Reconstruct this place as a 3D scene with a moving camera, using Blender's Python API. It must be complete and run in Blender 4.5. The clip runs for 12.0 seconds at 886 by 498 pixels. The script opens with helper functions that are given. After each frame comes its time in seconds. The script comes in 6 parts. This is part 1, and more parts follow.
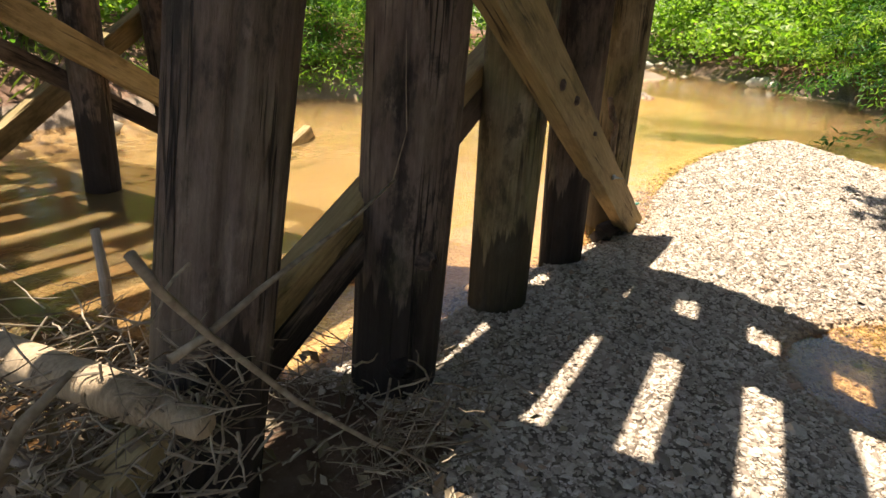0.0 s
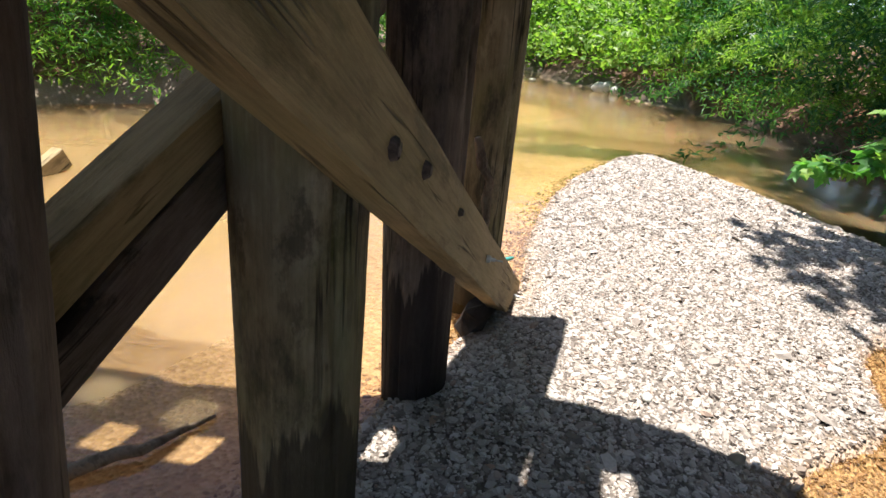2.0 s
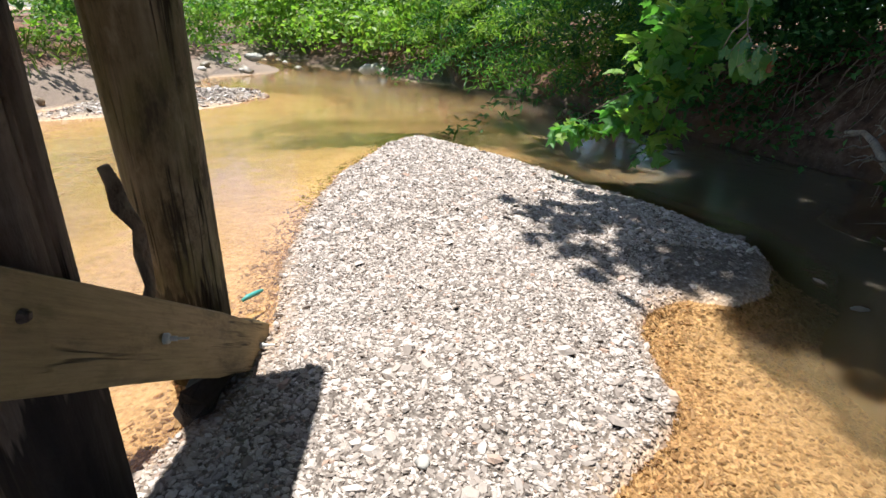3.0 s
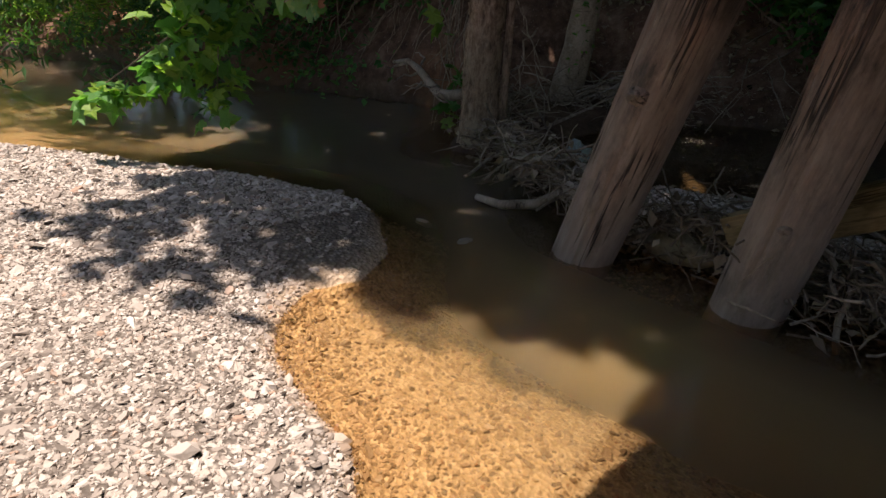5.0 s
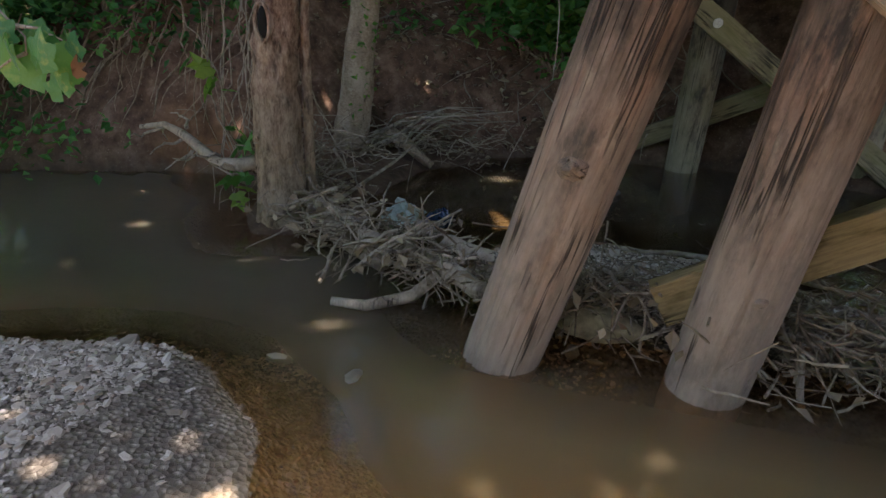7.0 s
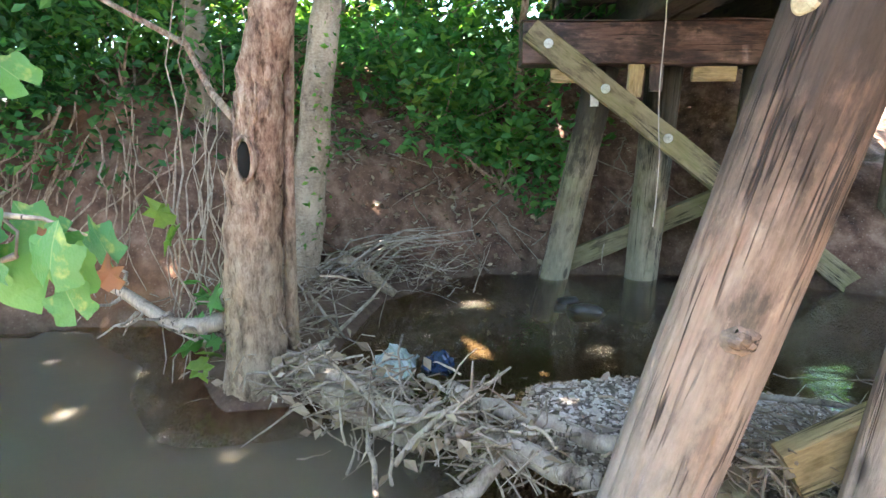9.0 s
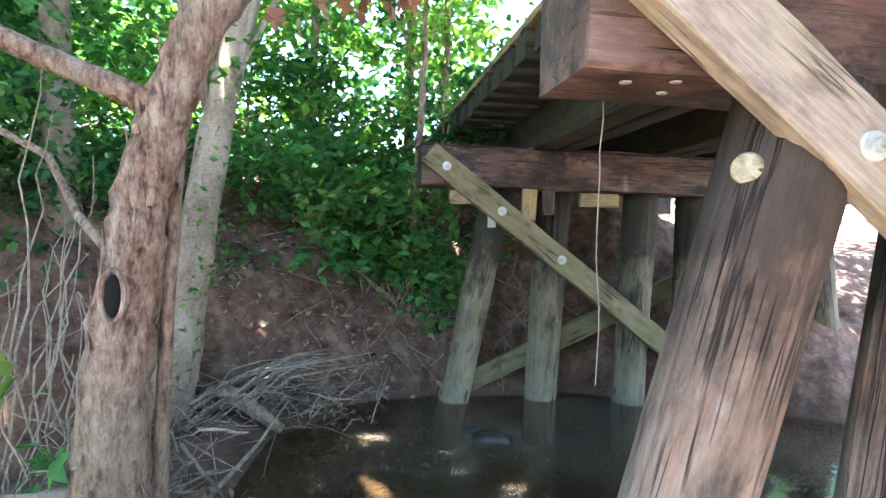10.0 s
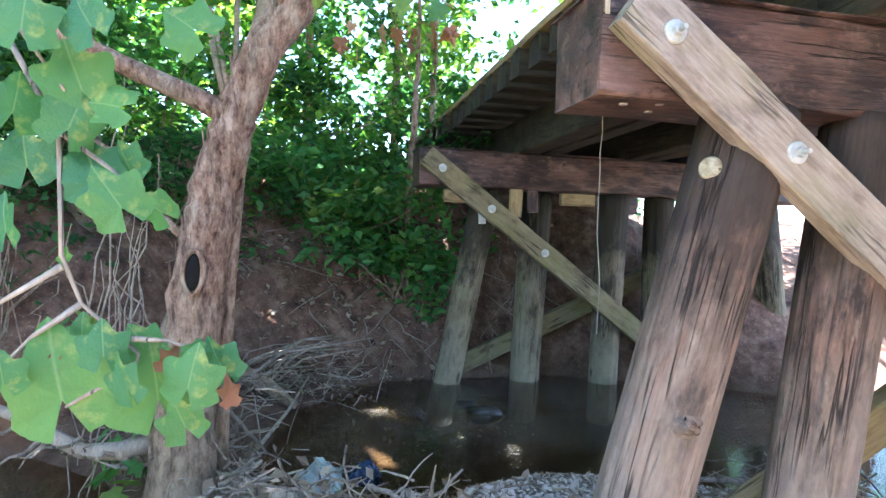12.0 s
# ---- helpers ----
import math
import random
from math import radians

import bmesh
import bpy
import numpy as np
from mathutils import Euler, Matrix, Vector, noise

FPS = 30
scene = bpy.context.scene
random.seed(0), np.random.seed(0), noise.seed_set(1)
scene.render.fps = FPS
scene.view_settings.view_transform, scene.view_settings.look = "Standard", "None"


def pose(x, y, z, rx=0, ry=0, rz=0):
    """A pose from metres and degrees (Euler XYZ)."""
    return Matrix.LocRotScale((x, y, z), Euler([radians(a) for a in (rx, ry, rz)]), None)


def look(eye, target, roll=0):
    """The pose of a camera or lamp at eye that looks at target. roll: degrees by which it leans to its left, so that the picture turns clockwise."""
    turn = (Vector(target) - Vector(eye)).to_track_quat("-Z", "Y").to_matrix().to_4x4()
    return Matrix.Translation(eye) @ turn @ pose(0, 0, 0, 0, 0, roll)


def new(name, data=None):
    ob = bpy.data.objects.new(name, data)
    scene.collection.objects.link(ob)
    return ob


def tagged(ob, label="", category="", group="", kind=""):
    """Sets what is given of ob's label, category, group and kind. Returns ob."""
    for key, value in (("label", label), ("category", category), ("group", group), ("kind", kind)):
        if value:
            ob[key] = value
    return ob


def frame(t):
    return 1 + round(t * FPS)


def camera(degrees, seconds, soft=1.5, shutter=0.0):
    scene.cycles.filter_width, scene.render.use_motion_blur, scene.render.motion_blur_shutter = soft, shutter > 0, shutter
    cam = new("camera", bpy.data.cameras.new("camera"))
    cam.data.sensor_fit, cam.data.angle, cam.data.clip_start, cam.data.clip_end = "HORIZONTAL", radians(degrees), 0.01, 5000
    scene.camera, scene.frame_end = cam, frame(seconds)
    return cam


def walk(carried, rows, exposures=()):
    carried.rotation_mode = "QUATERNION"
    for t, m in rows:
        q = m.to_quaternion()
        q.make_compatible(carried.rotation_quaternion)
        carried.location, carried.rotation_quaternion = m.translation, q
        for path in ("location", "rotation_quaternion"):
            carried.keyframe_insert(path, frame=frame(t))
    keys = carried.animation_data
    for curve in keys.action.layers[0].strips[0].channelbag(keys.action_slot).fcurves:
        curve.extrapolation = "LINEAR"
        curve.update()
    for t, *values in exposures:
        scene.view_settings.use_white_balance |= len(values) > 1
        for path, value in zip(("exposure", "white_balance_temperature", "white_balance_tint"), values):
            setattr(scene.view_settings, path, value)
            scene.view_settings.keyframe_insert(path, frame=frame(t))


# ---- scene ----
cam = camera(74.9, 12.0)
PATH = [
    (0, (0.653, 0.177, 1.341), (-0.189, 1.828, 0.592), 3.3),
    (0.5, (0.525, 0.554, 1.289), (-0.081, 2.307, 0.540), 4.1),
    (1, (0.462, 0.938, 1.258), (-0.037, 2.712, 0.481), 5.9),
    (1.5, (0.390, 1.260, 1.282), (-0.125, 3.026, 0.496), 7.0),
    (2, (0.287, 1.493, 1.330), (-0.107, 3.314, 0.603), 5.9),
    (2.5, (0.363, 1.751, 1.322), (0.338, 3.615, 0.600), 3.9),
    (3, (0.538, 2.109, 1.302), (0.790, 3.956, 0.579), 2.6),
    (3.5, (0.614, 2.305, 1.324), (1.270, 4.013, 0.517), 2.4),
    (3.7, (0.642, 2.387, 1.309), (1.517, 3.976, 0.467), 2.0),
    (5.3, (0.893, 2.883, 1.271), (2.350, 3.953, 0.417), 1.2),
    (5.5, (0.885, 2.976, 1.262), (2.419, 3.913, 0.386), 0.4),
    (6, (0.993, 3.191, 1.234), (2.666, 3.738, 0.286), 0.6),
    (6.5, (1.174, 3.475, 1.256), (2.915, 3.895, 0.366), 1.4),
    (7, (1.304, 3.750, 1.311), (3.109, 4.198, 0.576), 1.6),
    (7.2, (1.328, 3.827, 1.343), (3.155, 4.257, 0.653), 1.1),
    (8.8, (1.683, 4.466, 1.403), (3.623, 4.578, 0.927), 0.3),
    (9, (1.723, 4.546, 1.424), (3.679, 4.632, 1.016), 0.3),
    (9.5, (1.924, 4.657, 1.490), (3.909, 4.594, 1.255), 1.1),
    (10, (1.991, 4.687, 1.563), (3.965, 4.372, 1.506), 1.7),
    (10.5, (1.931, 4.797, 1.594), (3.824, 4.159, 1.694), 1.9),
    (11, (1.835, 4.847, 1.579), (3.669, 4.064, 1.726), 1.5),
    (11.5, (1.697, 4.852, 1.548), (3.578, 4.177, 1.634), 1.1),
    (12, (1.535, 5.047, 1.475), (3.488, 4.616, 1.435), 1.8),
]
EXPOSURE = [(0, 1.55, 7500, 10), (1.5, 1.45, 6500, 10), (2.5, 1.25, 5900, 9), (3.7, 0.9, 5900, 12), (5.3, 0.85, 6900, 19), (6.5, 1.35, 6900, 18), (7.2, 2.95, 6800, 14), (8.8, 4.4, 6500, 12), (10, 4.25, 5800, 12), (12, 3.95, 5600, 14)]
walk(cam, [(t, look(eye, target, roll)) for t, eye, target, roll in PATH], EXPOSURE)

# ---- light ----
world = bpy.data.worlds.new("sky")
scene.world = world
world.use_nodes = True
wn = world.node_tree.nodes
sky = wn.new("ShaderNodeTexSky")
sky.sky_type, sky.sun_disc = "NISHITA", False
sky.sun_elevation, sky.sun_rotation = radians(79.9), radians(-49)
wn["Background"].inputs["Strength"].default_value = 0.095
world.node_tree.links.new(sky.outputs[0], wn["Background"].inputs["Color"])
SUN = Vector((-0.135, 0.116, 1.0))
sun = new("sun", bpy.data.lights.new("sun", "SUN"))
sun.data.energy, sun.data.angle, sun.data.color = 5.0, radians(0.55), (1.0, 0.95, 0.87)
sun.matrix_world = look(SUN * 60, (0, 0, 0))


# ---- materials ----
class Nodes:
    """A material's node tree with short calls for the usual nodes."""

    def __init__(self, name):
        self.mat = bpy.data.materials.new(name)
        self.mat.use_nodes = True
        self.tree = self.mat.node_tree
        self.bsdf = self.tree.nodes["Principled BSDF"]
        self.out = self.tree.nodes["Material Output"]

    def add(self, kind, **inputs):
        n = self.tree.nodes.new("ShaderNode" + kind)
        for k, v in inputs.items():
            self.put(n.inputs[k.replace("_", " ")], v)
        return n

    def put(self, socket, v):
        if isinstance(v, bpy.types.NodeSocket):
            self.tree.links.new(v, socket)
        else:
            socket.default_value = v

    def coords(self, scale=(1, 1, 1), kind="Object"):
        m = self.add("Mapping", Scale=scale)
        self.put(m.inputs["Vector"], self.add("TexCoord").outputs[kind])
        return m.outputs[0]

    def noise(self, vec, scale, detail=5.0, rough=0.55):
        return self.add("TexNoise", Vector=vec, Scale=scale, Detail=detail, Roughness=rough).outputs["Fac"]

    def ramp(self, fac, *stops):
        r = self.add("ValToRGB", Fac=fac)
        e = r.color_ramp.elements
        while len(e) < len(stops):
            e.new(0.5)
        for el, (pos, col) in zip(e, stops):
            el.position = pos
            el.color = (*col, 1) if isinstance(col, tuple) else (col, col, col, 1)
        return r.outputs["Color"]

    def mix(self, fac, a, b, blend="MIX"):
        m = self.tree.nodes.new("ShaderNodeMix")
        m.data_type, m.blend_type = "RGBA", blend
        for s, v in ((m.inputs[0], fac), (m.inputs[6], a), (m.inputs[7], b)):
            self.put(s, (*v, 1) if isinstance(v, tuple) and len(v) == 3 else v)
        return m.outputs[2]

    def math(self, op, a, b=0.0):
        m = self.tree.nodes.new("ShaderNodeMath")
        m.operation = op
        self.put(m.inputs[0], a)
        self.put(m.inputs[1], b)
        return m.outputs[0]

    def span(self, v, a, b, c=0.0, d=1.0):
        m = self.add("MapRange", Value=v)
        for i, x in enumerate((a, b, c, d)):
            m.inputs[i + 1].default_value = x
        return m.outputs[0]

    def z(self):
        return self.xyz("Z")

    def xyz(self, axis):
        return self.add("SeparateXYZ", Vector=self.add("NewGeometry").outputs["Position"]).outputs[axis]

    def island(self):
        return self.add("NewGeometry").outputs["Random Per Island"]

    def obj(self):
        return self.add("ObjectInfo").outputs["Random"]

    def bump(self, height, strength=0.5, distance=0.01):
        return self.add("Bump", Height=height, Strength=strength, Distance=distance).outputs[0]

    def done(self, color, rough=0.8, normal=None, spec=0.4):
        self.put(self.bsdf.inputs["Base Color"], color)
        self.put(self.bsdf.inputs["Roughness"], rough)
        self.put(self.bsdf.inputs["Specular IOR Level"], spec)
        if normal is not None:
            self.put(self.bsdf.inputs["Normal"], normal)
        return self.mat


def wood(name, dark, mid, pale, silt=None, moss=0.0, silt_top=0.9, dark_top=0.0, wet=0.0, worn=0.5, heart=None, char=0.75, sheen=0.0):
    """Weathered timber whose grain follows the piece's own long axis (z)."""
    n = Nodes(name)
    fine = n.noise(n.coords((1, 1, 0.05)), 95, 4, 0.6)
    streak = n.noise(n.coords((1, 1, 0.26)), 13, 7, 0.74)
    blotch = n.noise(n.coords((1, 1, 0.5)), 5.0, 7, 0.65)
    peel = n.noise(n.coords((1, 1, 0.42)), 9.0, 8, 0.72)
    tone = n.math("ADD", n.math("MULTIPLY", blotch, 0.62), n.math("MULTIPLY", streak, 0.38))
    col = n.ramp(tone, (0.40, dark), (0.48, mid), (0.58, tuple(0.55 * m + 0.45 * p for m, p in zip(mid, pale))), (0.70, pale))
    col = n.mix(n.ramp(peel, (0.56, 0.0), (0.63, worn)), col, pale)
    if heart:
        bare = n.noise(n.coords((1, 1, 0.28)), 5.5, 7, 0.7)
        col = n.mix(n.ramp(bare, (0.50, 0.0), (0.60, 0.7)), col, n.mix(fine, tuple(c * 0.75 for c in heart), tuple(c * 1.2 for c in heart)))
    burnt = n.math("ADD", n.math("MULTIPLY", n.noise(n.coords((1, 1, 0.55)), 3.2, 8, 0.72), 0.75), n.math("MULTIPLY", peel, 0.25))
    col = n.mix(n.ramp(burnt, (0.53, 0.0), (0.575, char)), col, n.mix(streak, dark, tuple(c * 0.7 for c in dark)))
    col = n.mix(1.0, col, n.ramp(fine, (0.3, 0.78), (0.7, 1.17)), "MULTIPLY")
    line = n.noise(n.coords((1, 1, 0.045)), 17, 3, 0.55)
    crack = n.ramp(line, (0.476, 0.0), (0.495, 1.0), (0.505, 1.0), (0.524, 0.0))
    crack = n.math("MULTIPLY", crack, n.ramp(n.noise(n.coords((1, 1, 0.3)), 5.5, 2), (0.50, 0.0), (0.58, 0.9)))
    if moss:
        green = n.ramp(n.noise(n.coords((1, 1, 0.5)), 4.3, 6, 0.6), (0.46, 0.0), (0.66, moss))
        col = n.mix(green, col, n.mix(fine, (0.075, 0.085, 0.02), (0.17, 0.17, 0.055)))
    if silt:
        edge = n.math("ADD", n.z(), n.math("MULTIPLY", streak, -0.7))
        col = n.mix(n.math("MULTIPLY", n.span(edge, silt_top - 0.35, silt_top * 0.25 - 0.35, 0.0, 0.9), n.span(peel, 0.62, 0.40, 0.35, 0.9)), col, silt)
    # Darker with height, the edge broken up by the blotches.
    if dark_top:
        col = n.mix(n.math("MULTIPLY", n.ramp(n.math("ADD", n.math("MULTIPLY", n.z(), 0.4), n.math("MULTIPLY", blotch, 0.8)), (0.86, 0.0), (1.02, 1.0)), dark_top), col, n.mix(fine, tuple(c * 0.5 for c in dark), tuple(c * 0.24 for c in mid)))
    if wet:
        ragged = n.math("ADD", n.z(), n.math("MULTIPLY", n.noise(n.coords((1, 1, 0.1)), 7.0, 5, 0.7), -1.1))
        col = n.mix(n.math("MULTIPLY", n.span(ragged, wet - 0.52, wet - 0.56), 0.85), col, tuple(c * 0.6 for c in dark))
    col = n.mix(crack, col, tuple(c * 0.3 for c in dark))
    knot = n.add("TexVoronoi", Vector=n.coords((1, 1, 0.45)), Scale=2.6).outputs["Distance"]
    col = n.mix(n.ramp(knot, (0.05, 0.8), (0.085, 0.0)), col, tuple(c * 0.6 for c in dark))
    tint = n.mix(0.45, col, n.mix(n.obj(), (0.82, 0.79, 0.76), (1.1, 1.0, 0.9)), "MULTIPLY")
    height = n.math("ADD", n.math("ADD", n.math("MULTIPLY", fine, 0.3), n.math("MULTIPLY", streak, 0.5)), n.math("SUBTRACT", n.math("MULTIPLY", peel, 0.7), crack))
    return n.done(tint, n.ramp(blotch, (0.3, 0.62 - sheen), (0.7, 0.9 - sheen)), n.bump(height, 0.85, 0.013), 0.3 + 0.5 * sheen)


PILE_A = wood("dark creosoted pile wood", (0.020, 0.014, 0.013), (0.105, 0.076, 0.064), (0.25, 0.198, 0.165), moss=0.15, wet=0.55, worn=0.4)
PILE_MOSS = wood("olive-stained pile wood", (0.045, 0.036, 0.022), (0.14, 0.115, 0.07), (0.27, 0.235, 0.17), moss=0.5, wet=0.42, worn=0.6)
PILE_B = wood("reddish weathered pile wood", (0.032, 0.023, 0.018), (0.14, 0.097, 0.075), (0.33, 0.26, 0.21), silt=(0.30, 0.255, 0.215), silt_top=1.2, dark_top=0.85, heart=(0.235, 0.14, 0.10), char=0.5)
PILE_C = wood("silt-grey pile wood", (0.04, 0.032, 0.022), (0.15, 0.125, 0.082), (0.29, 0.25, 0.185), silt=(0.31, 0.265, 0.185), moss=0.4, silt_top=0.75, dark_top=0.95)
CAP_WOOD = wood("red-brown cap timber", (0.014, 0.008, 0.007), (0.050, 0.027, 0.022), (0.24, 0.155, 0.125), worn=0.6, heart=(0.10, 0.05, 0.037), char=0.85, sheen=0.22)
DECK_WOOD = wood("black creosoted deck timber", (0.007, 0.006, 0.005), (0.026, 0.021, 0.016), (0.07, 0.056, 0.042), moss=0.2)
BRACE_WOOD = wood("pale tan brace timber", (0.17, 0.135, 0.11), (0.29, 0.245, 0.205), (0.42, 0.375, 0.31), moss=0.55, worn=0.4, char=0.25)
BRACE_DARK = wood("olive-brown brace timber", (0.17, 0.122, 0.054), (0.32, 0.235, 0.12), (0.43, 0.335, 0.19), moss=0.3, worn=0.3, char=0.3)
BRACE_MOSS = wood("mossy olive brace timber", (0.085, 0.07, 0.04), (0.175, 0.15, 0.085), (0.27, 0.24, 0.155), moss=0.6, worn=0.35, char=0.5)
DRIFT = wood("bleached driftwood", (0.12, 0.092, 0.07), (0.27, 0.222, 0.175), (0.45, 0.395, 0.33), char=0.35)
TAN_LOG = wood("tan driftwood", (0.14, 0.105, 0.07), (0.30, 0.235, 0.165), (0.43, 0.355, 0.26), char=0.2)
END_GRAIN = wood("pale cut wood", (0.25, 0.20, 0.12), (0.42, 0.36, 0.24), (0.55, 0.49, 0.36))


def bark_mat():
    """Bark in flaking plates: dark gaps, each plate of its own red-brown, tan or grey."""
    n = Nodes("flaking red-brown bark")
    flake = n.noise(n.coords((1, 1, 0.42)), 21, 8, 0.78)
    lift = n.noise(n.coords((1, 1, 0.3)), 34, 6, 0.7)
    patch = n.noise(n.coords((1, 1, 0.6)), 5.0, 6, 0.65)
    col = n.ramp(flake, (0.35, (0.06, 0.032, 0.022)), (0.44, (0.20, 0.115, 0.078)), (0.53, (0.34, 0.215, 0.15)), (0.63, (0.50, 0.365, 0.27)))
    low = n.math("ADD", n.z(), n.math("MULTIPLY", patch, 1.2))
    col = n.mix(n.span(low, 1.25, 1.75, 0.75, 0.0), col, n.ramp(flake, (0.34, (0.12, 0.086, 0.058)), (0.46, (0.26, 0.195, 0.132)), (0.56, (0.36, 0.28, 0.195)), (0.64, (0.34, 0.20, 0.095))))
    col = n.mix(n.ramp(patch, (0.47, 0.0), (0.58, 0.7)), col, n.ramp(flake, (0.36, (0.18, 0.13, 0.09)), (0.60, (0.44, 0.355, 0.26))))
    gap = n.math("MULTIPLY", n.ramp(lift, (0.36, 1.0), (0.44, 0.0)), 0.4)
    col = n.mix(gap, col, (0.035, 0.022, 0.016))
    height = n.math("SUBTRACT", n.math("MULTIPLY", flake, 1.6), gap)
    return n.done(col, 0.9, n.bump(height, 0.9, 0.02), 0.2)


def pale_bark_mat():
    """Smooth grey-tan bark with shallow rings, pale lichen and a few dark scars."""
    n = Nodes("smooth grey-tan bark")
    broad = n.noise(n.coords((1, 1, 0.5)), 6, 6, 0.65)
    fine = n.noise(n.coords((1, 1, 1.8)), 38, 6, 0.7)
    col = n.ramp(n.math("ADD", n.math("MULTIPLY", broad, 0.6), n.math("MULTIPLY", fine, 0.4)), (0.38, (0.13, 0.094, 0.064)), (0.5, (0.26, 0.20, 0.142)), (0.62, (0.38, 0.305, 0.225)))
    col = n.mix(n.ramp(n.noise(n.coords(), 15, 4, 0.6), (0.62, 0.0), (0.70, 0.4)), col, (0.38, 0.34, 0.27))
    col = n.mix(n.ramp(n.noise(n.coords((1, 1, 0.6)), 11, 5, 0.7), (0.33, 0.8), (0.39, 0.0)), col, (0.06, 0.045, 0.032))
    return n.done(col, 0.9, n.bump(n.math("ADD", fine, broad), 0.6, 0.012), 0.2)


def smooth_bark_mat():
    n = Nodes("grey-brown twig bark")
    g = n.noise(n.coords(), 30, 4)
    col = n.mix(n.island(), n.ramp(g, (0.3, (0.07, 0.048, 0.034)), (0.7, (0.20, 0.15, 0.105))), n.ramp(g, (0.3, (0.20, 0.155, 0.115)), (0.7, (0.42, 0.355, 0.275))))
    return n.done(col, 0.9, n.bump(g, 0.4, 0.004), 0.2)


BARK, PALE_BARK, TWIG = bark_mat(), pale_bark_mat(), smooth_bark_mat()


def leaf_mat(name, a, b, c, glow=0.45):
    """Leaves: light passes through them, each one of its own green."""
    n = Nodes(name)
    r = n.island()
    col = n.ramp(r, (0.0, a), (0.55, b), (1.0, c))
    vein = n.noise(n.coords(), 45, 3)
    col = n.mix(n.span(vein, 0.35, 0.7, 0.0, 0.25), col, tuple(x * 0.6 for x in a))
    n.done(col, 0.5, None, 0.35)
    tr = n.add("BsdfTranslucent", Color=n.mix(1.0, col, (1.2, 1.45, 0.62), "MULTIPLY"))
    ms = n.add("MixShader", Fac=glow)
    n.put(ms.inputs[1], n.bsdf.outputs[0])
    n.put(ms.inputs[2], tr.outputs[0])
    n.put(n.out.inputs["Surface"], ms.outputs[0])
    return n.mat


# Bright and dark sets: how light falls is partly put into the greens.
LEAF_SUN = leaf_mat("fresh woodland leaves", (0.045, 0.125, 0.024), (0.085, 0.195, 0.038), (0.18, 0.28, 0.06), 0.5)
LEAF_BRIGHT = leaf_mat("bright yellow-green leaves", (0.10, 0.20, 0.03), (0.19, 0.31, 0.045), (0.32, 0.42, 0.09), 0.5)
LEAF_DARK = leaf_mat("deep green shrub leaves", (0.022, 0.08, 0.026), (0.045, 0.125, 0.04), (0.085, 0.185, 0.06), 0.5)
LEAF_BIG = leaf_mat("broad lobed leaves", (0.06, 0.16, 0.05), (0.09, 0.22, 0.06), (0.22, 0.29, 0.05), 0.4)
LEAF_BANK = leaf_mat("shaded bank leaves", (0.045, 0.15, 0.05), (0.085, 0.23, 0.07), (0.17, 0.33, 0.10), 0.5)
LEAF_BOUGH = leaf_mat("maple-like leaves in a sun-bright colour", (0.07, 0.19, 0.05), (0.13, 0.29, 0.06), (0.30, 0.42, 0.08), 0.5)


def near_leaf():
    """A large near leaf: bluish green with paler veins and yellowing patches."""
    n = Nodes("large near leaf")
    v = n.coords()
    patch = n.noise(v, 2.2, 5, 0.6)
    col = n.mix(n.obj(), (0.05, 0.165, 0.07), (0.10, 0.235, 0.055))
    col = n.mix(n.ramp(patch, (0.56, 0.0), (0.72, 0.8)), col, (0.33, 0.36, 0.10))
    ray = n.add("SeparateXYZ", Vector=v)
    rib = n.ramp(n.math("ABSOLUTE", ray.outputs["Y"]), (0.0, 0.6), (0.022, 0.0))
    col = n.mix(rib, col, (0.24, 0.34, 0.13))
    tip = n.math("ADD", n.span(ray.outputs["X"], 0.45, 0.85), n.math("MULTIPLY", n.noise(v, 4.0, 4), 0.9))
    col = n.mix(n.ramp(tip, (1.02, 0.0), (1.25, 0.75)), col, n.mix(n.obj(), (0.42, 0.40, 0.13), (0.36, 0.17, 0.08)))
    n.done(col, 0.42, n.bump(n.noise(v, 14, 4), 0.3, 0.02), 0.4)
    tr = n.add("BsdfTranslucent", Color=n.mix(1.0, col, (1.3, 1.45, 0.7), "MULTIPLY"))
    ms = n.add("MixShader", Fac=0.4)
    n.put(ms.inputs[1], n.bsdf.outputs[0])
    n.put(ms.inputs[2], tr.outputs[0])
    n.put(n.out.inputs["Surface"], ms.outputs[0])
    return n.mat


LEAF_NEAR = near_leaf()
LEAF_DEAD = leaf_mat("withered orange leaves", (0.20, 0.085, 0.05), (0.33, 0.155, 0.095), (0.42, 0.26, 0.17))
LITTER = leaf_mat("dry leaf litter", (0.12, 0.08, 0.05), (0.24, 0.17, 0.11), (0.40, 0.32, 0.23), 0.1)
GRASS = leaf_mat("pale creekside grass", (0.09, 0.13, 0.03), (0.16, 0.20, 0.05), (0.24, 0.25, 0.09))


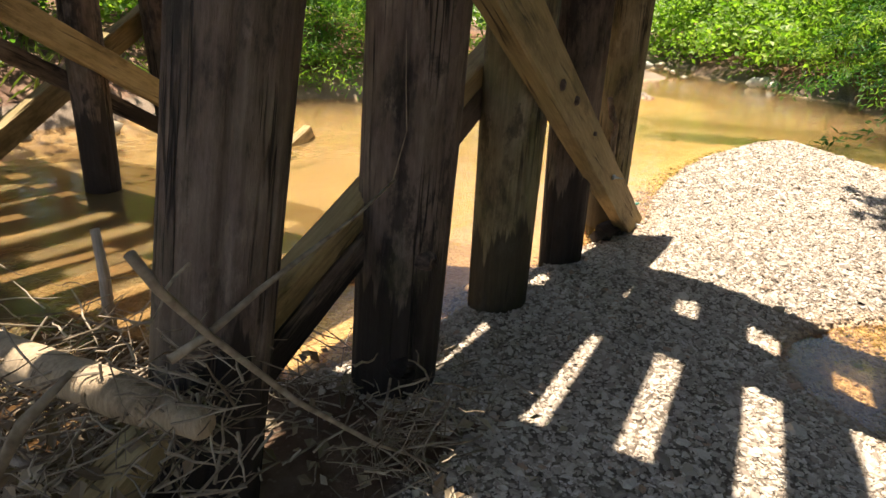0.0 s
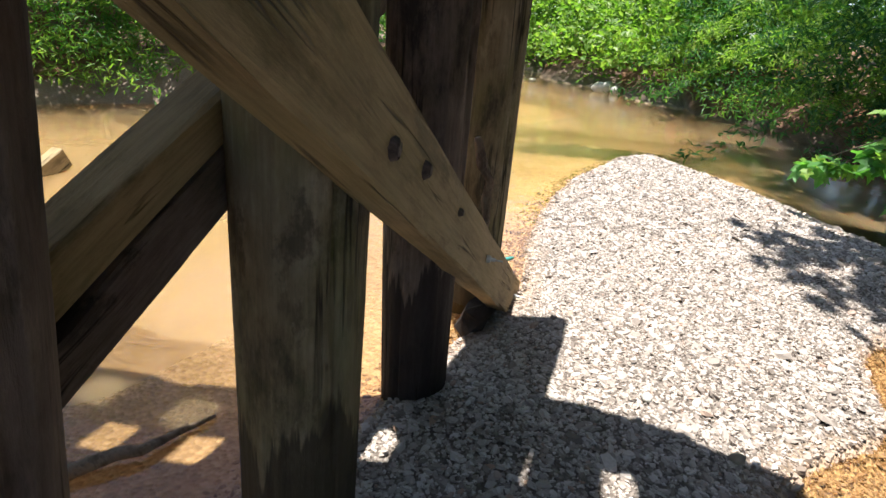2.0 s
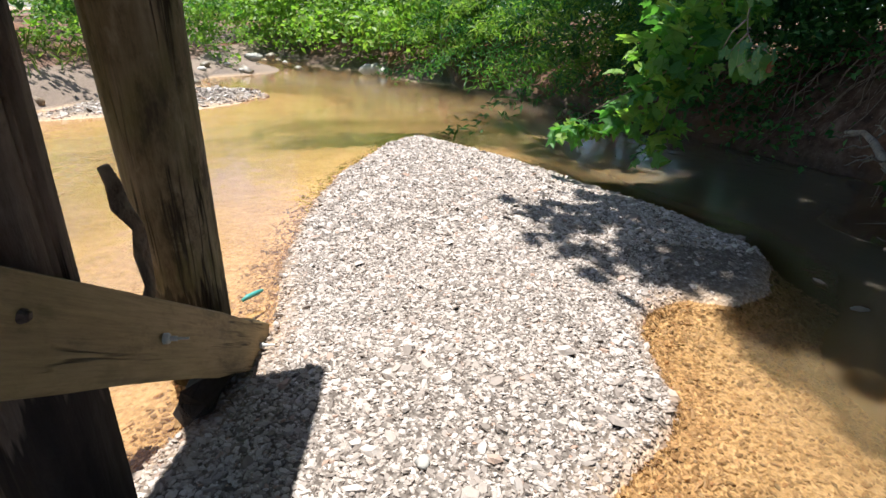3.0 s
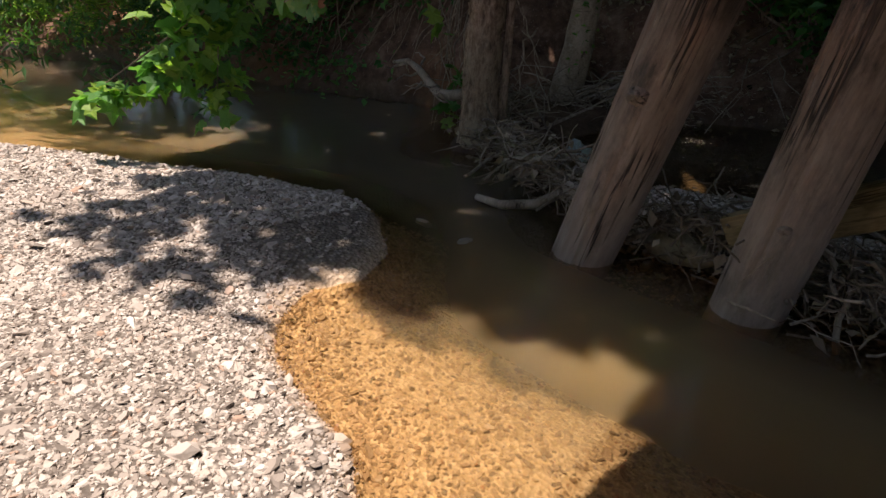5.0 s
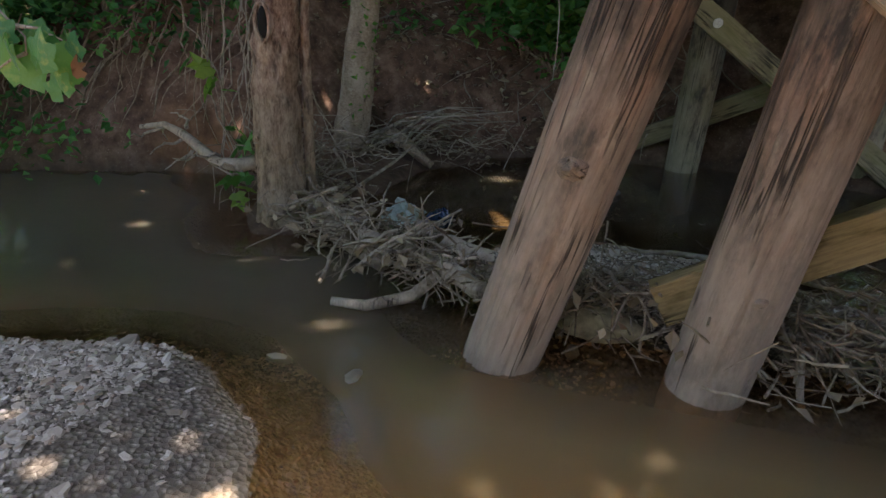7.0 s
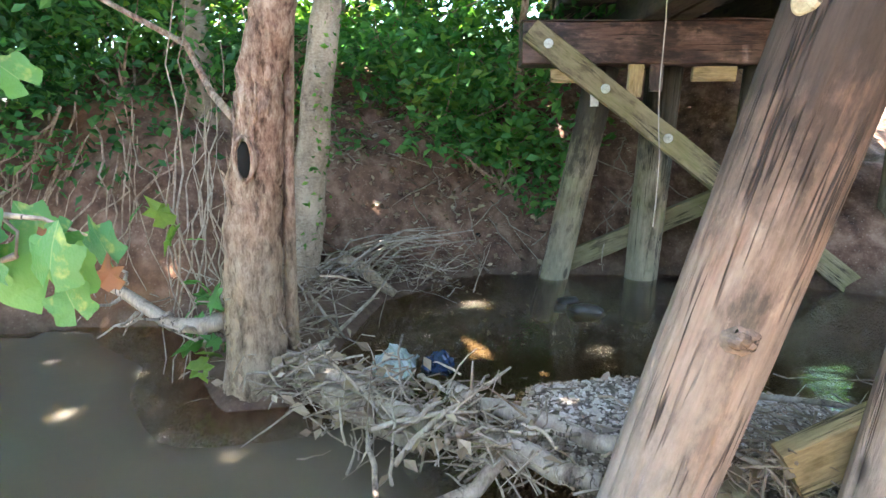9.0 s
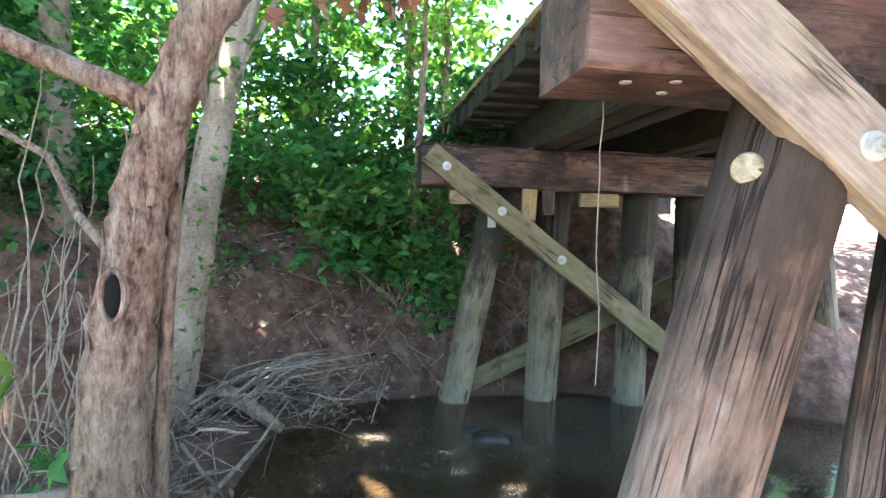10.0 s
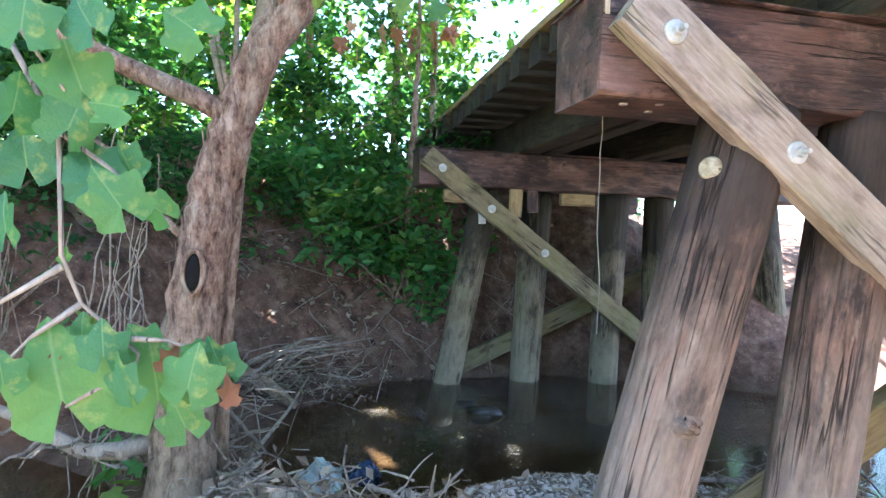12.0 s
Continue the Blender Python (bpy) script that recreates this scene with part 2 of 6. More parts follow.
def stone_mat():
    n = Nodes("shale gravel")
    r = n.island()
    col = n.ramp(r, (0.0, (0.16, 0.128, 0.104)), (0.12, (0.28, 0.23, 0.19)), (0.5, (0.42, 0.356, 0.30)), (0.88, (0.58, 0.51, 0.445)), (0.94, (0.45, 0.39, 0.335)), (1.0, (0.36, 0.225, 0.155)))
    g = n.noise(n.coords(), 120, 4)
    col = n.mix(n.span(g, 0.3, 0.7, 0.0, 0.3), col, (0.24, 0.20, 0.165))
    wet = n.span(n.z(), 0.045, 0.005)
    col = n.mix(wet, col, n.mix(0.8, col, (0.68, 0.48, 0.30), "MULTIPLY"))
    return n.done(col, n.math("SUBTRACT", 0.85, n.math("MULTIPLY", wet, 0.4)), n.bump(g, 0.3, 0.003), 0.3)


def ground_mat():
    n = Nodes("creek ground")
    v = n.coords()
    cell = n.add("TexVoronoi", Vector=v, Scale=46.0)
    tint = n.add("SeparateColor", Color=cell.outputs["Color"]).outputs[0]
    grain = n.noise(v, 60, 5, 0.65)
    pebbles = n.ramp(tint, (0.0, (0.15, 0.12, 0.096)), (0.5, (0.27, 0.225, 0.185)), (1.0, (0.42, 0.36, 0.30)))
    pebbles = n.mix(n.ramp(cell.outputs["Distance"], (0.1, 0.0), (0.5, 0.6)), pebbles, (0.06, 0.045, 0.036))
    bed = n.ramp(n.math("ADD", n.math("MULTIPLY", tint, 0.45), n.math("MULTIPLY", n.noise(v, 3.0, 5), 0.6)), (0.25, (0.36, 0.25, 0.155)), (0.55, (0.50, 0.36, 0.235)), (0.85, (0.62, 0.475, 0.335)))
    # The bed turns darker and browner towards the east.
    eastward = n.add("Attribute")
    eastward.attribute_name = "eastward"
    bed = n.mix(eastward.outputs["Fac"], bed, n.ramp(grain, (0.3, (0.06, 0.042, 0.027)), (0.7, (0.15, 0.105, 0.065))))
    pebbles = n.mix(n.span(n.z(), 0.05, 0.0), pebbles, bed)
    clods = n.noise(v, 5.5, 8, 0.68)
    clay = n.ramp(clods, (0.30, (0.035, 0.018, 0.012)), (0.5, (0.13, 0.072, 0.048)), (0.68, (0.26, 0.165, 0.115)))
    crumbs = n.add("TexVoronoi", Vector=v, Scale=30.0)
    clay = n.mix(n.math("MULTIPLY", n.ramp(crumbs.outputs["Distance"], (0.12, 1.0), (0.3, 0.0)), n.ramp(grain, (0.45, 0.0), (0.6, 0.6))), clay, (0.36, 0.27, 0.21))
    clay = n.mix(n.math("MULTIPLY", n.ramp(n.noise(v, 0.8, 4), (0.46, 0.0), (0.60, 0.7)), n.span(n.xyz("Y"), 6.1, 6.9)), clay, n.ramp(clods, (0.3, (0.10, 0.043, 0.02)), (0.7, (0.27, 0.125, 0.055))))
    wet = n.span(n.math("ADD", n.z(), n.math("MULTIPLY", clods, -0.25)), 0.12, -0.08, 0.0, 0.55)
    clay = n.mix(wet, clay, (0.06, 0.042, 0.03))
    zone = n.add("Attribute")
    zone.attribute_name = "gravel"
    soil = n.mix(n.span(n.z(), 2.2, 3.0), clay, n.ramp(clods, (0.3, (0.06, 0.06, 0.025)), (0.7, (0.16, 0.14, 0.07))))
    sand = n.ramp(grain, (0.3, (0.15, 0.11, 0.08)), (0.7, (0.28, 0.215, 0.165)))
    sandy = n.add("Attribute")
    sandy.attribute_name = "sand"
    soil = n.mix(sandy.outputs["Fac"], soil, sand)
    col = n.mix(zone.outputs["Fac"], soil, pebbles)
    height = n.mix(zone.outputs["Fac"], clods, cell.outputs["Distance"])
    return n.done(col, 0.9, n.bump(n.math("ADD", height, n.math("MULTIPLY", grain, 0.3)), 0.7, 0.03), 0.2)


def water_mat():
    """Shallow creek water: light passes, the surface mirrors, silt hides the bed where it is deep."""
    n = Nodes("silty creek water")
    v = n.coords((1, 1, 1))
    ripple = n.math("ADD", n.noise(n.coords((1.0, 0.7, 1)), 5.5, 3, 0.5), n.math("MULTIPLY", n.noise(v, 22, 3), 0.18))
    bump = n.bump(ripple, 0.12, 0.05)
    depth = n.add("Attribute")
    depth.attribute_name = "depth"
    # The silt's colour turns darker and greyer towards the east.
    eastward = n.add("Attribute")
    eastward.attribute_name = "eastward"
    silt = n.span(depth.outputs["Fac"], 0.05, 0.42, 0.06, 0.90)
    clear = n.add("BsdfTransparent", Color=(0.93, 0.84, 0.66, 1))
    murk = n.add("SubsurfaceScattering", Scale=0.16, Radius=(1.0, 0.8, 0.5), Color=n.mix(eastward.outputs["Fac"], n.mix(n.noise(v, 0.7, 3), (0.23, 0.155, 0.062), (0.31, 0.21, 0.10)), (0.105, 0.086, 0.06)))
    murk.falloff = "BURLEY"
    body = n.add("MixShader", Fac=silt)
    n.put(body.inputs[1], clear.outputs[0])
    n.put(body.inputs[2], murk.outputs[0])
    gloss = n.add("BsdfGlossy", Roughness=0.06, Normal=bump)
    gloss.inputs["Color"].default_value = (1, 1, 1, 1)
    top = n.add("MixShader", Fac=n.add("Fresnel", IOR=1.33, Normal=bump).outputs[0])
    n.put(top.inputs[1], body.outputs[0])
    n.put(top.inputs[2], gloss.outputs[0])
    n.put(n.out.inputs["Surface"], top.outputs[0])
    n.tree.nodes.remove(n.bsdf)
    return n.mat


def plain(name, col, rough=0.6, metal=0.0, vary=0.2, scale=40):
    n = Nodes(name)
    g = n.noise(n.coords(), scale, 4)
    c = n.mix(n.span(g, 0.3, 0.7, 0.0, 1.0), tuple(x * (1 - vary) for x in col), tuple(min(1, x * (1 + vary)) for x in col))
    n.put(n.bsdf.inputs["Metallic"], metal)
    return n.done(c, rough, n.bump(g, 0.2, 0.003))


STONE, GROUND, WATER = stone_mat(), ground_mat(), water_mat()
GALV = plain("dull galvanised steel", (0.50, 0.50, 0.47), 0.55, 0.6)
PALE_ROCK = plain("pale weathered rock", (0.42, 0.39, 0.34), 0.85, 0, 0.2, 8)
DARK_ROCK = plain("dark wet rock", (0.035, 0.03, 0.026), 0.35, 0, 0.3, 10)
GREY_ROCK = plain("wet tan rock", (0.22, 0.18, 0.13), 0.5, 0, 0.3, 10)
# Near-black colour that stands in for the shade inside holes.
HOLLOW_SHADE = plain("black shade of a hole", (0.005, 0.004, 0.003), 1.0)
TEAL = plain("faded teal plastic", (0.06, 0.26, 0.22), 0.35)
CLEAR_BAG = plain("milky grey plastic film", (0.25, 0.29, 0.26), 0.3)
BLUE_BAG = plain("dark blue plastic film", (0.012, 0.025, 0.055), 0.25)
CORD = plain("frayed pale cord", (0.22, 0.20, 0.17), 0.9)
BURLAP = plain("muddy tan cloth bag", (0.24, 0.20, 0.13), 0.95, 0, 0.35, 25)


# ---- building tools ----
class Geo:
    """Gathers vertices and faces for one mesh."""

    def __init__(self):
        self.v, self.f, self.n = [], [], 0

    def add(self, verts, faces):
        self.v.append(np.asarray(verts, float))
        self.f += [tuple(i + self.n for i in q) for q in faces]
        self.n += len(verts)
        return self

    def sweep(self, points, section, side=(1, 0, 0), scales=None, rough=0.0):
        """A section carried along points: rings of quads, closed at both ends."""
        pts = np.asarray(points, float)
        k, m = len(pts), len(section)
        tang = np.gradient(pts, axis=0)
        tang /= np.linalg.norm(tang, axis=1)[:, None]
        u = np.asarray(side, float)
        rings = []
        for i in range(k):
            u = u - tang[i] * (u @ tang[i])
            if np.linalg.norm(u) < 1e-4:
                u = np.cross(tang[i], (0.3, 0.9, 0.2))
            u = u / np.linalg.norm(u)
            w = np.cross(tang[i], u)
            s = 1.0 if scales is None else scales[i]
            ring = pts[i] + s * (section[:, :1] * u + section[:, 1:] * w)
            if rough:
                ring = ring + np.random.normal(0, rough * s, ring.shape)
            rings.append(ring)
        faces = [(i * m + j, i * m + (j + 1) % m, (i + 1) * m + (j + 1) % m, (i + 1) * m + j) for i in range(k - 1) for j in range(m)]
        faces += [tuple(range(m - 1, -1, -1)), tuple((k - 1) * m + j for j in range(m))]
        return self.add(np.concatenate(rings), faces)

    def tube(self, points, radii, seg=8, rough=0.0):
        a = np.arange(seg) * 2 * math.pi / seg
        r = np.interp(np.linspace(0, 1, len(points)), np.linspace(0, 1, len(radii)), radii)
        return self.sweep(points, np.stack([np.cos(a), np.sin(a)], 1), (0.31, 0.2, 0.1), r, rough)

    def mesh(self, name, mat, smooth=False):
        me = bpy.data.meshes.new(name)
        me.from_pydata(np.concatenate(self.v), [], self.f)
        me.materials.append(mat)
        if smooth:
            me.shade_smooth()
        return me


def thing(name, at, label, category, group="", kind=""):
    ob = new(name)
    ob.matrix_world = Matrix.Translation(at)
    ob.empty_display_size = 0.1
    return tagged(ob, label, category, group, kind)


def part(name, geo, mat, parent, label="", m=None, smooth=False):
    """One mesh under a thing or a part; m is its pose in the world."""
    ob = new(name, geo if isinstance(geo, bpy.types.Mesh) else geo.mesh(name, mat, smooth))
    ob.parent = parent
    base = parent.matrix_basis if parent.parent is None else parent.parent.matrix_basis @ parent.matrix_basis
    ob.matrix_basis = base.inverted() @ (m if m is not None else Matrix())
    return tagged(ob, label)


def single(name, geo, mat, label, category, group="", kind="", smooth=False, m=None):
    """A thing that is one mesh."""
    ob = new(name, geo.mesh(name, mat, smooth))
    if m is not None:
        ob.matrix_world = m
    return tagged(ob, label, category, group, kind)


def along(p0, p1, side=(1, 0, 0)):
    """The pose of a piece whose own z runs from p0 to p1 and whose x leans to side; and its length."""
    p0, p1 = Vector(p0), Vector(p1)
    z = (p1 - p0).normalized()
    x = Vector(side)
    x = (x - z * x.dot(z)).normalized()
    return Matrix.Translation(p0) @ Matrix((x, z.cross(x), z)).transposed().to_4x4(), (p1 - p0).length


def timber(length, w, h, bevel=0.012, rings=14, wear=0.0025):
    """A squared timber along z with worn, rounded edges and slight waves."""
    a, b, c = w / 2, h / 2, bevel
    sec = np.array([(a, -b + c), (a, b - c), (a - c, b), (-a + c, b), (-a, b - c), (-a, -b + c), (-a + c, -b), (a - c, -b)])
    pts = [(0, 0, length * i / (rings - 1)) for i in range(rings)]
    return Geo().sweep(pts, sec, (1, 0, 0), None, wear)


def beam(name, p0, p1, w, h, mat, parent, label="", side=(1, 0, 0), bevel=0.012, wear=0.003):
    m, length = along(p0, p1, side)
    return part(name, timber(length, w, h, bevel, max(4, int(length * 5)), wear), mat, parent, label, m)


def pile_geo(length, r0, r1, cracks=7, seed=0):
    """A round pile along z, tapered, with flats, grain ridges and open drying checks."""
    rng = np.random.RandomState(seed)
    seg, k = 88, 36
    th = np.arange(seg) * 2 * math.pi / seg
    zs = np.linspace(0, length, k)
    wob = [(rng.randint(1, 4), rng.uniform(0, 6.3), rng.uniform(0.006, 0.018)) for _ in range(4)]
    fine = rng.normal(0, 0.009, seg)
    cr = [(rng.uniform(0, 6.3), rng.uniform(0.035, 0.07), rng.uniform(0, length), rng.uniform(0.3, 1.1), rng.uniform(0.07, 0.18), rng.uniform(-0.15, 0.15)) for _ in range(cracks)]
    v = []
    for z in zs:
        r = np.full(seg, r0 + (r1 - r0) * z / length)
        g = 1 + fine + rng.normal(0, 0.002, seg)
        for a, ph, amp in wob:
            g = g + amp * np.sin(a * th + ph + 1.3 * z)
        for a, wd, zc, zl, dp, tw in cr:
            d = (th - a - tw * (z - zc) + math.pi) % (2 * math.pi) - math.pi
            g = g - dp * np.exp(-(d / wd) ** 2) * max(0.0, 1 - ((z - zc) / zl) ** 2)
        r = r * g
        v.append(np.stack([r * np.cos(th), r * np.sin(th), np.full(seg, z)], 1))
    f = [(i * seg + j, i * seg + (j + 1) % seg, (i + 1) * seg + (j + 1) % seg, (i + 1) * seg + j) for i in range(k - 1) for j in range(seg)]
    f += [tuple((k - 1) * seg + j for j in range(seg)), tuple(range(seg - 1, -1, -1))]
    return Geo().add(np.concatenate(v), f)


def pile(base, top, r0, r1, mat, parent, label="", seed=0, cracks=13):
    m, length = along(base, top, (math.cos(seed * 2.1), math.sin(seed * 2.1), 0))
    return part("post", pile_geo(length, r0, r1, cracks, seed), mat, parent, label, m, True)


def disc_geo(r, t, seg=20, dome=0.3):
    """A round washer or plug with a softly domed face, its axis along z."""
    a = np.arange(seg) * 2 * math.pi / seg
    ring = np.stack([np.cos(a), np.sin(a)], 1)
    return Geo().sweep([(0, 0, 0), (0, 0, t * 0.6), (0, 0, t * 0.9), (0, 0, t)], ring, (1, 0, 0), [r, r, r * 0.9, r * (0.9 - dome)])


def bolt(at, out, parent, label="galvanised washer with a nut and bolt end", r=0.04):
    m, _ = along(at, Vector(at) + Vector(out), (0.1, 0.9, 0.3))
    w = part("washer", disc_geo(r, 0.016), GALV, parent, label, m, False)
    hexa = np.array([(math.cos(i * math.pi / 3), math.sin(i * math.pi / 3)) for i in range(6)])
    nut = Geo().sweep([(0, 0, 0.012), (0, 0, 0.032)], hexa, (1, 0, 0), [r * 0.5, r * 0.48])
    nut.tube([(0, 0, 0.03), (0, 0, 0.06)], [r * 0.24, r * 0.22], 8)
    ob = new("nut", nut.mesh("nut", GALV))
    ob.parent = w
    return w


def wander(p0, p1, n, amp, sag=0.0, rng=None):
    """A crooked line from p0 to p1."""
    rng = rng or np.random
    t = np.linspace(0, 1, n)[:, None]
    p = np.asarray(p0) * (1 - t) + np.asarray(p1) * t
    off = np.cumsum(rng.normal(0, amp, (n, 3)), 0)
    off -= off[0] * (1 - t) + off[-1] * t
    p = p + off
    p[:, 2] -= sag * 4 * (t * (1 - t))[:, 0]
    return p


# ---- lie of the land ----
BAR = [(-0.95, -4), (-0.9, 0), (-0.85, 1.0), (-0.6, 1.7), (-0.4, 2.3), (-0.27, 2.9), (-0.12, 3.6), (0.05, 4.1), (0.13, 4.4), (0.10, 4.95), (0.11, 5.55), (0.20, 6.55), (0.36, 7.46), (0.77, 8.68), (1.15, 9.1), (1.72, 8.4), (2.2, 7.5), (2.54, 6.73), (2.88, 6.07), (3.02, 5.5), (2.94, 5.1), (2.68, 4.76), (2.40, 4.61), (2.18, 4.69), (1.9, 4.6), (1.74, 4.38), (1.69, 4.05), (1.62, 3.8), (1.5, 3.63), (1.23, 3.38), (1.02, 3.1), (0.99, 2.85), (1.05, 2.62), (1.3, 2.42), (1.75, 2.1), (1.9, 1.5), (1.9, 0), (1.9, -4)]
PATCH = [(3.75, 4.0), (4.2, 4.3), (4.75, 4.15), (4.9, 3.6), (4.7, 2.9), (4.2, 2.2), (3.9, 1.2), (3.65, 1.6), (3.7, 3.0)]
MOUND = [(4.40, 5.78), (4.5, 5.42), (5.2, 5.40), (6.4, 5.25), (7.0, 4.7), (7.4, 5.6), (6.2, 6.6), (5.6, 6.7), (5.15, 6.15), (4.7, 6.02)]
EAST = [(6.0, -60), (6.0, -14), (6.2, -5), (6.3, -1.5), (6.45, 0.4), (6.95, 1.2), (7.4, 2.5), (7.4, 3.8), (7.32, 4.4), (7.12, 4.9), (6.85, 5.76), (6.2, 6.15), (5.6, 6.55), (5.52, 7.3), (5.2, 8.5), (5.0, 9.5), (4.7, 11.0), (4.0, 12.7), (3.0, 14.4), (1.6, 16.6), (0.9, 18.3), (-0.4, 20.4), (-2.4, 23.0), (-6, 28), (-20, 36), (-60, 42)]
WEST = [(-5.6, -60), (-5.6, -14), (-5.9, 0), (-5.85, 5.0), (-5.75, 7.0), (-4.7, 8.4), (-3.7, 11.0), (-2.95, 15.2), (-2.4, 16.8), (-1.6, 18.4), (-1.5, 19.6), (-3.2, 22.0), (-5.8, 24), (-10, 27), (-24, 33), (-60, 38)]
SPIT = [(-3.6, 9.8), (-2.2, 10.8), (-1.25, 12.6), (-1.6, 13.6), (-3.4, 13.2)]


def seg_dist(x, y, line, closed=False):
    """Distance from points to a line of corners."""
    best = np.full(x.shape, 1e9)
    pts = list(line) + ([line[0]] if closed else [])
    for (ax, ay), (bx, by) in zip(pts, pts[1:]):
        dx, dy = bx - ax, by - ay
        t = np.clip(((x - ax) * dx + (y - ay) * dy) / (dx * dx + dy * dy), 0, 1)
        best = np.minimum(best, np.hypot(x - ax - t * dx, y - ay - t * dy))
    return best


def inside(x, y, poly):
    hit = np.zeros(x.shape, bool)
    for (ax, ay), (bx, by) in zip(poly, list(poly[1:]) + [poly[0]]):
        if ay != by:
            hit ^= ((ay > y) != (by > y)) & (x < (bx - ax) * (y - ay) / (by - ay) + ax)
    return hit


def signed(x, y, poly):
    d = seg_dist(x, y, poly, True)
    return np.where(inside(x, y, poly), d, -d)


def waves(x, y, seed, scale, octaves=4):
    """Smooth uneven heights, about -1 to 1."""
    rng = np.random.RandomState(seed)
    out, amp = np.zeros(np.shape(x)), 1.0
    for o in range(octaves):
        for _ in range(4):
            a, ph, f = rng.uniform(0, 6.3), rng.uniform(0, 6.3), scale * 2 ** o * rng.uniform(0.7, 1.4)
            out = out + amp * 0.3 * np.sin(f * (x * math.cos(a) + y * math.sin(a)) + ph + 0.8 * np.sin(f * 0.6 * (y * math.cos(a) - x * math.sin(a)) + ph * 2))
        amp *= 0.5
    return out


def land(x, y):
    """Height of the ground at x, y, how far it is gravel, and how far it is sunny sand."""
    x, y = np.asarray(x, float), np.asarray(y, float)
    bar = signed(x, y, BAR) + 0.03 * waves(x, y, 3, 4.0)
    pat = signed(x, y, PATCH)
    spit = signed(x, y, SPIT)
    bed = -0.02 - 0.24 * (1 - np.exp(np.minimum(bar, 0) / 1.1)) + 0.03 * waves(x, y, 5, 1.6)
    top = 0.03 + 0.12 * (1 - np.exp(-np.maximum(bar, 0) / 0.5)) + 0.012 * waves(x, y, 6, 3.0)
    h = np.where(bar > 0, top, np.maximum(bed, 0.03 + bar * 0.8))
    h = h - 0.24 * np.clip((x - 2.3) / 0.9, 0, 1) * (bar < 0) * np.clip(-bar / 0.5, 0, 1)
    h = np.maximum(h, np.where(pat > -1.0, np.where(pat > 0, 0.02 + 0.10 * np.minimum(pat, 0.6), 0.02 + 0.5 * pat), -9))
    mound = signed(x, y, MOUND)
    h = np.maximum(h, np.where(mound > 0, 0.01 + 0.16 * (1 - np.exp(-np.maximum(mound, 0) / 0.25)) + 0.02 * waves(x, y, 17, 7.0), 0.01 + 0.8 * mound))
    h = np.maximum(h, np.where(spit > -1.5, 0.02 + 0.12 * np.clip(spit, -1.5, 0.9), -9))
    east = seg_dist(x, y, EAST)
    east = np.where(inside(x, y, EAST + [(200, 42), (200, -60)]), east, -east) + 0.10 * waves(x, y, 8, 1.3)
    west = seg_dist(x, y, WEST)
    west = np.where(inside(x, y, WEST + [(-200, 38), (-200, -60)]), west, -west) + 0.10 * waves(x, y, 9, 1.3)
    e, w = np.maximum(east, 0), np.maximum(west, 0)
    steep = np.clip((y + 0.5) / 2.0, 0, 1)
    high = np.clip((13 - y) / 6, 0.35, 1)
    he = high * (steep * 2.7 * (1 - np.exp(-e / 1.25)) + (1 - steep) * 1.6 * (1 - np.exp(-e / 2.2))) + 0.06 * np.minimum(e, 25) + (0.12 * waves(x, y, 11, 2.4) + 0.06 * waves(x, y, 14, 9.0)) * np.clip(e * 2, 0, 1)
    hw = np.interp(y, (12, 15, 21, 24), (0.75, 0.3, 0.3, 0.75)) * (1 - np.exp(-w / 0.8)) + 0.10 * np.minimum(w, 20) + 0.08 * waves(x, y, 12, 2.0) * np.clip(w * 2, 0, 1)
    shore = np.exp(-np.maximum(-np.maximum(east, west), 0) / 0.5)
    h = np.where((east < 0) & (west < 0), np.where(h < 0, h * (1 - np.where((east > west) & (y > 1.0), 0.25, 0.85) * shore), h), h)
    h = np.where(east > 0, he, np.where(west > 0, hw, h))
    gravel = np.where(((x < 0.05 + 0.1 * waves(x, y, 21, 5.0)) & (y < 1.6)) | (east > 0.0) | (west > 0.0) | (mound > -0.1), 0.0, 1.0)
    sand = np.where((west > 0) & (west < np.interp(y, (7, 8.5, 14, 15.5, 20, 22), (0.25, 0.7, 0.6, 1.5, 1.6, 0.6))), 1.0, 0.0)
    return h, gravel, sand


def grade(a, fine_a, fine_b, b, step, far=18):
    """Even steps between fine_a and fine_b, widening ones out to a and b."""
    q = np.linspace(0, 1, far + 1)[1:] ** 2.6
    return np.concatenate([fine_a + (a - fine_a) * q[::-1], np.arange(fine_a, fine_b, step), fine_b + (b - fine_b) * q])


def sheet(xs, ys, z):
    nx, ny = len(xs), len(ys)
    X, Y = np.meshgrid(xs, ys)
    v = np.stack([X.ravel(), Y.ravel(), z.ravel()], 1)
    i = np.arange(nx * ny).reshape(ny, nx)
    f = np.stack([i[:-1, :-1].ravel(), i[:-1, 1:].ravel(), i[1:, 1:].ravel(), i[1:, :-1].ravel()], 1)
    return v, f


def lay(name, mat, xs, ys, z, fields):
    v, f = sheet(xs, ys, z)
    me = bpy.data.meshes.new(name)
    me.from_pydata(v, [], f.tolist())
    for key, val in fields.items():
        me.attributes.new(key, "FLOAT", "POINT").data.foreach_set("value", val.ravel().astype(np.float32))
    me.materials.append(mat)
    me.shade_smooth()
    return new(name, me)


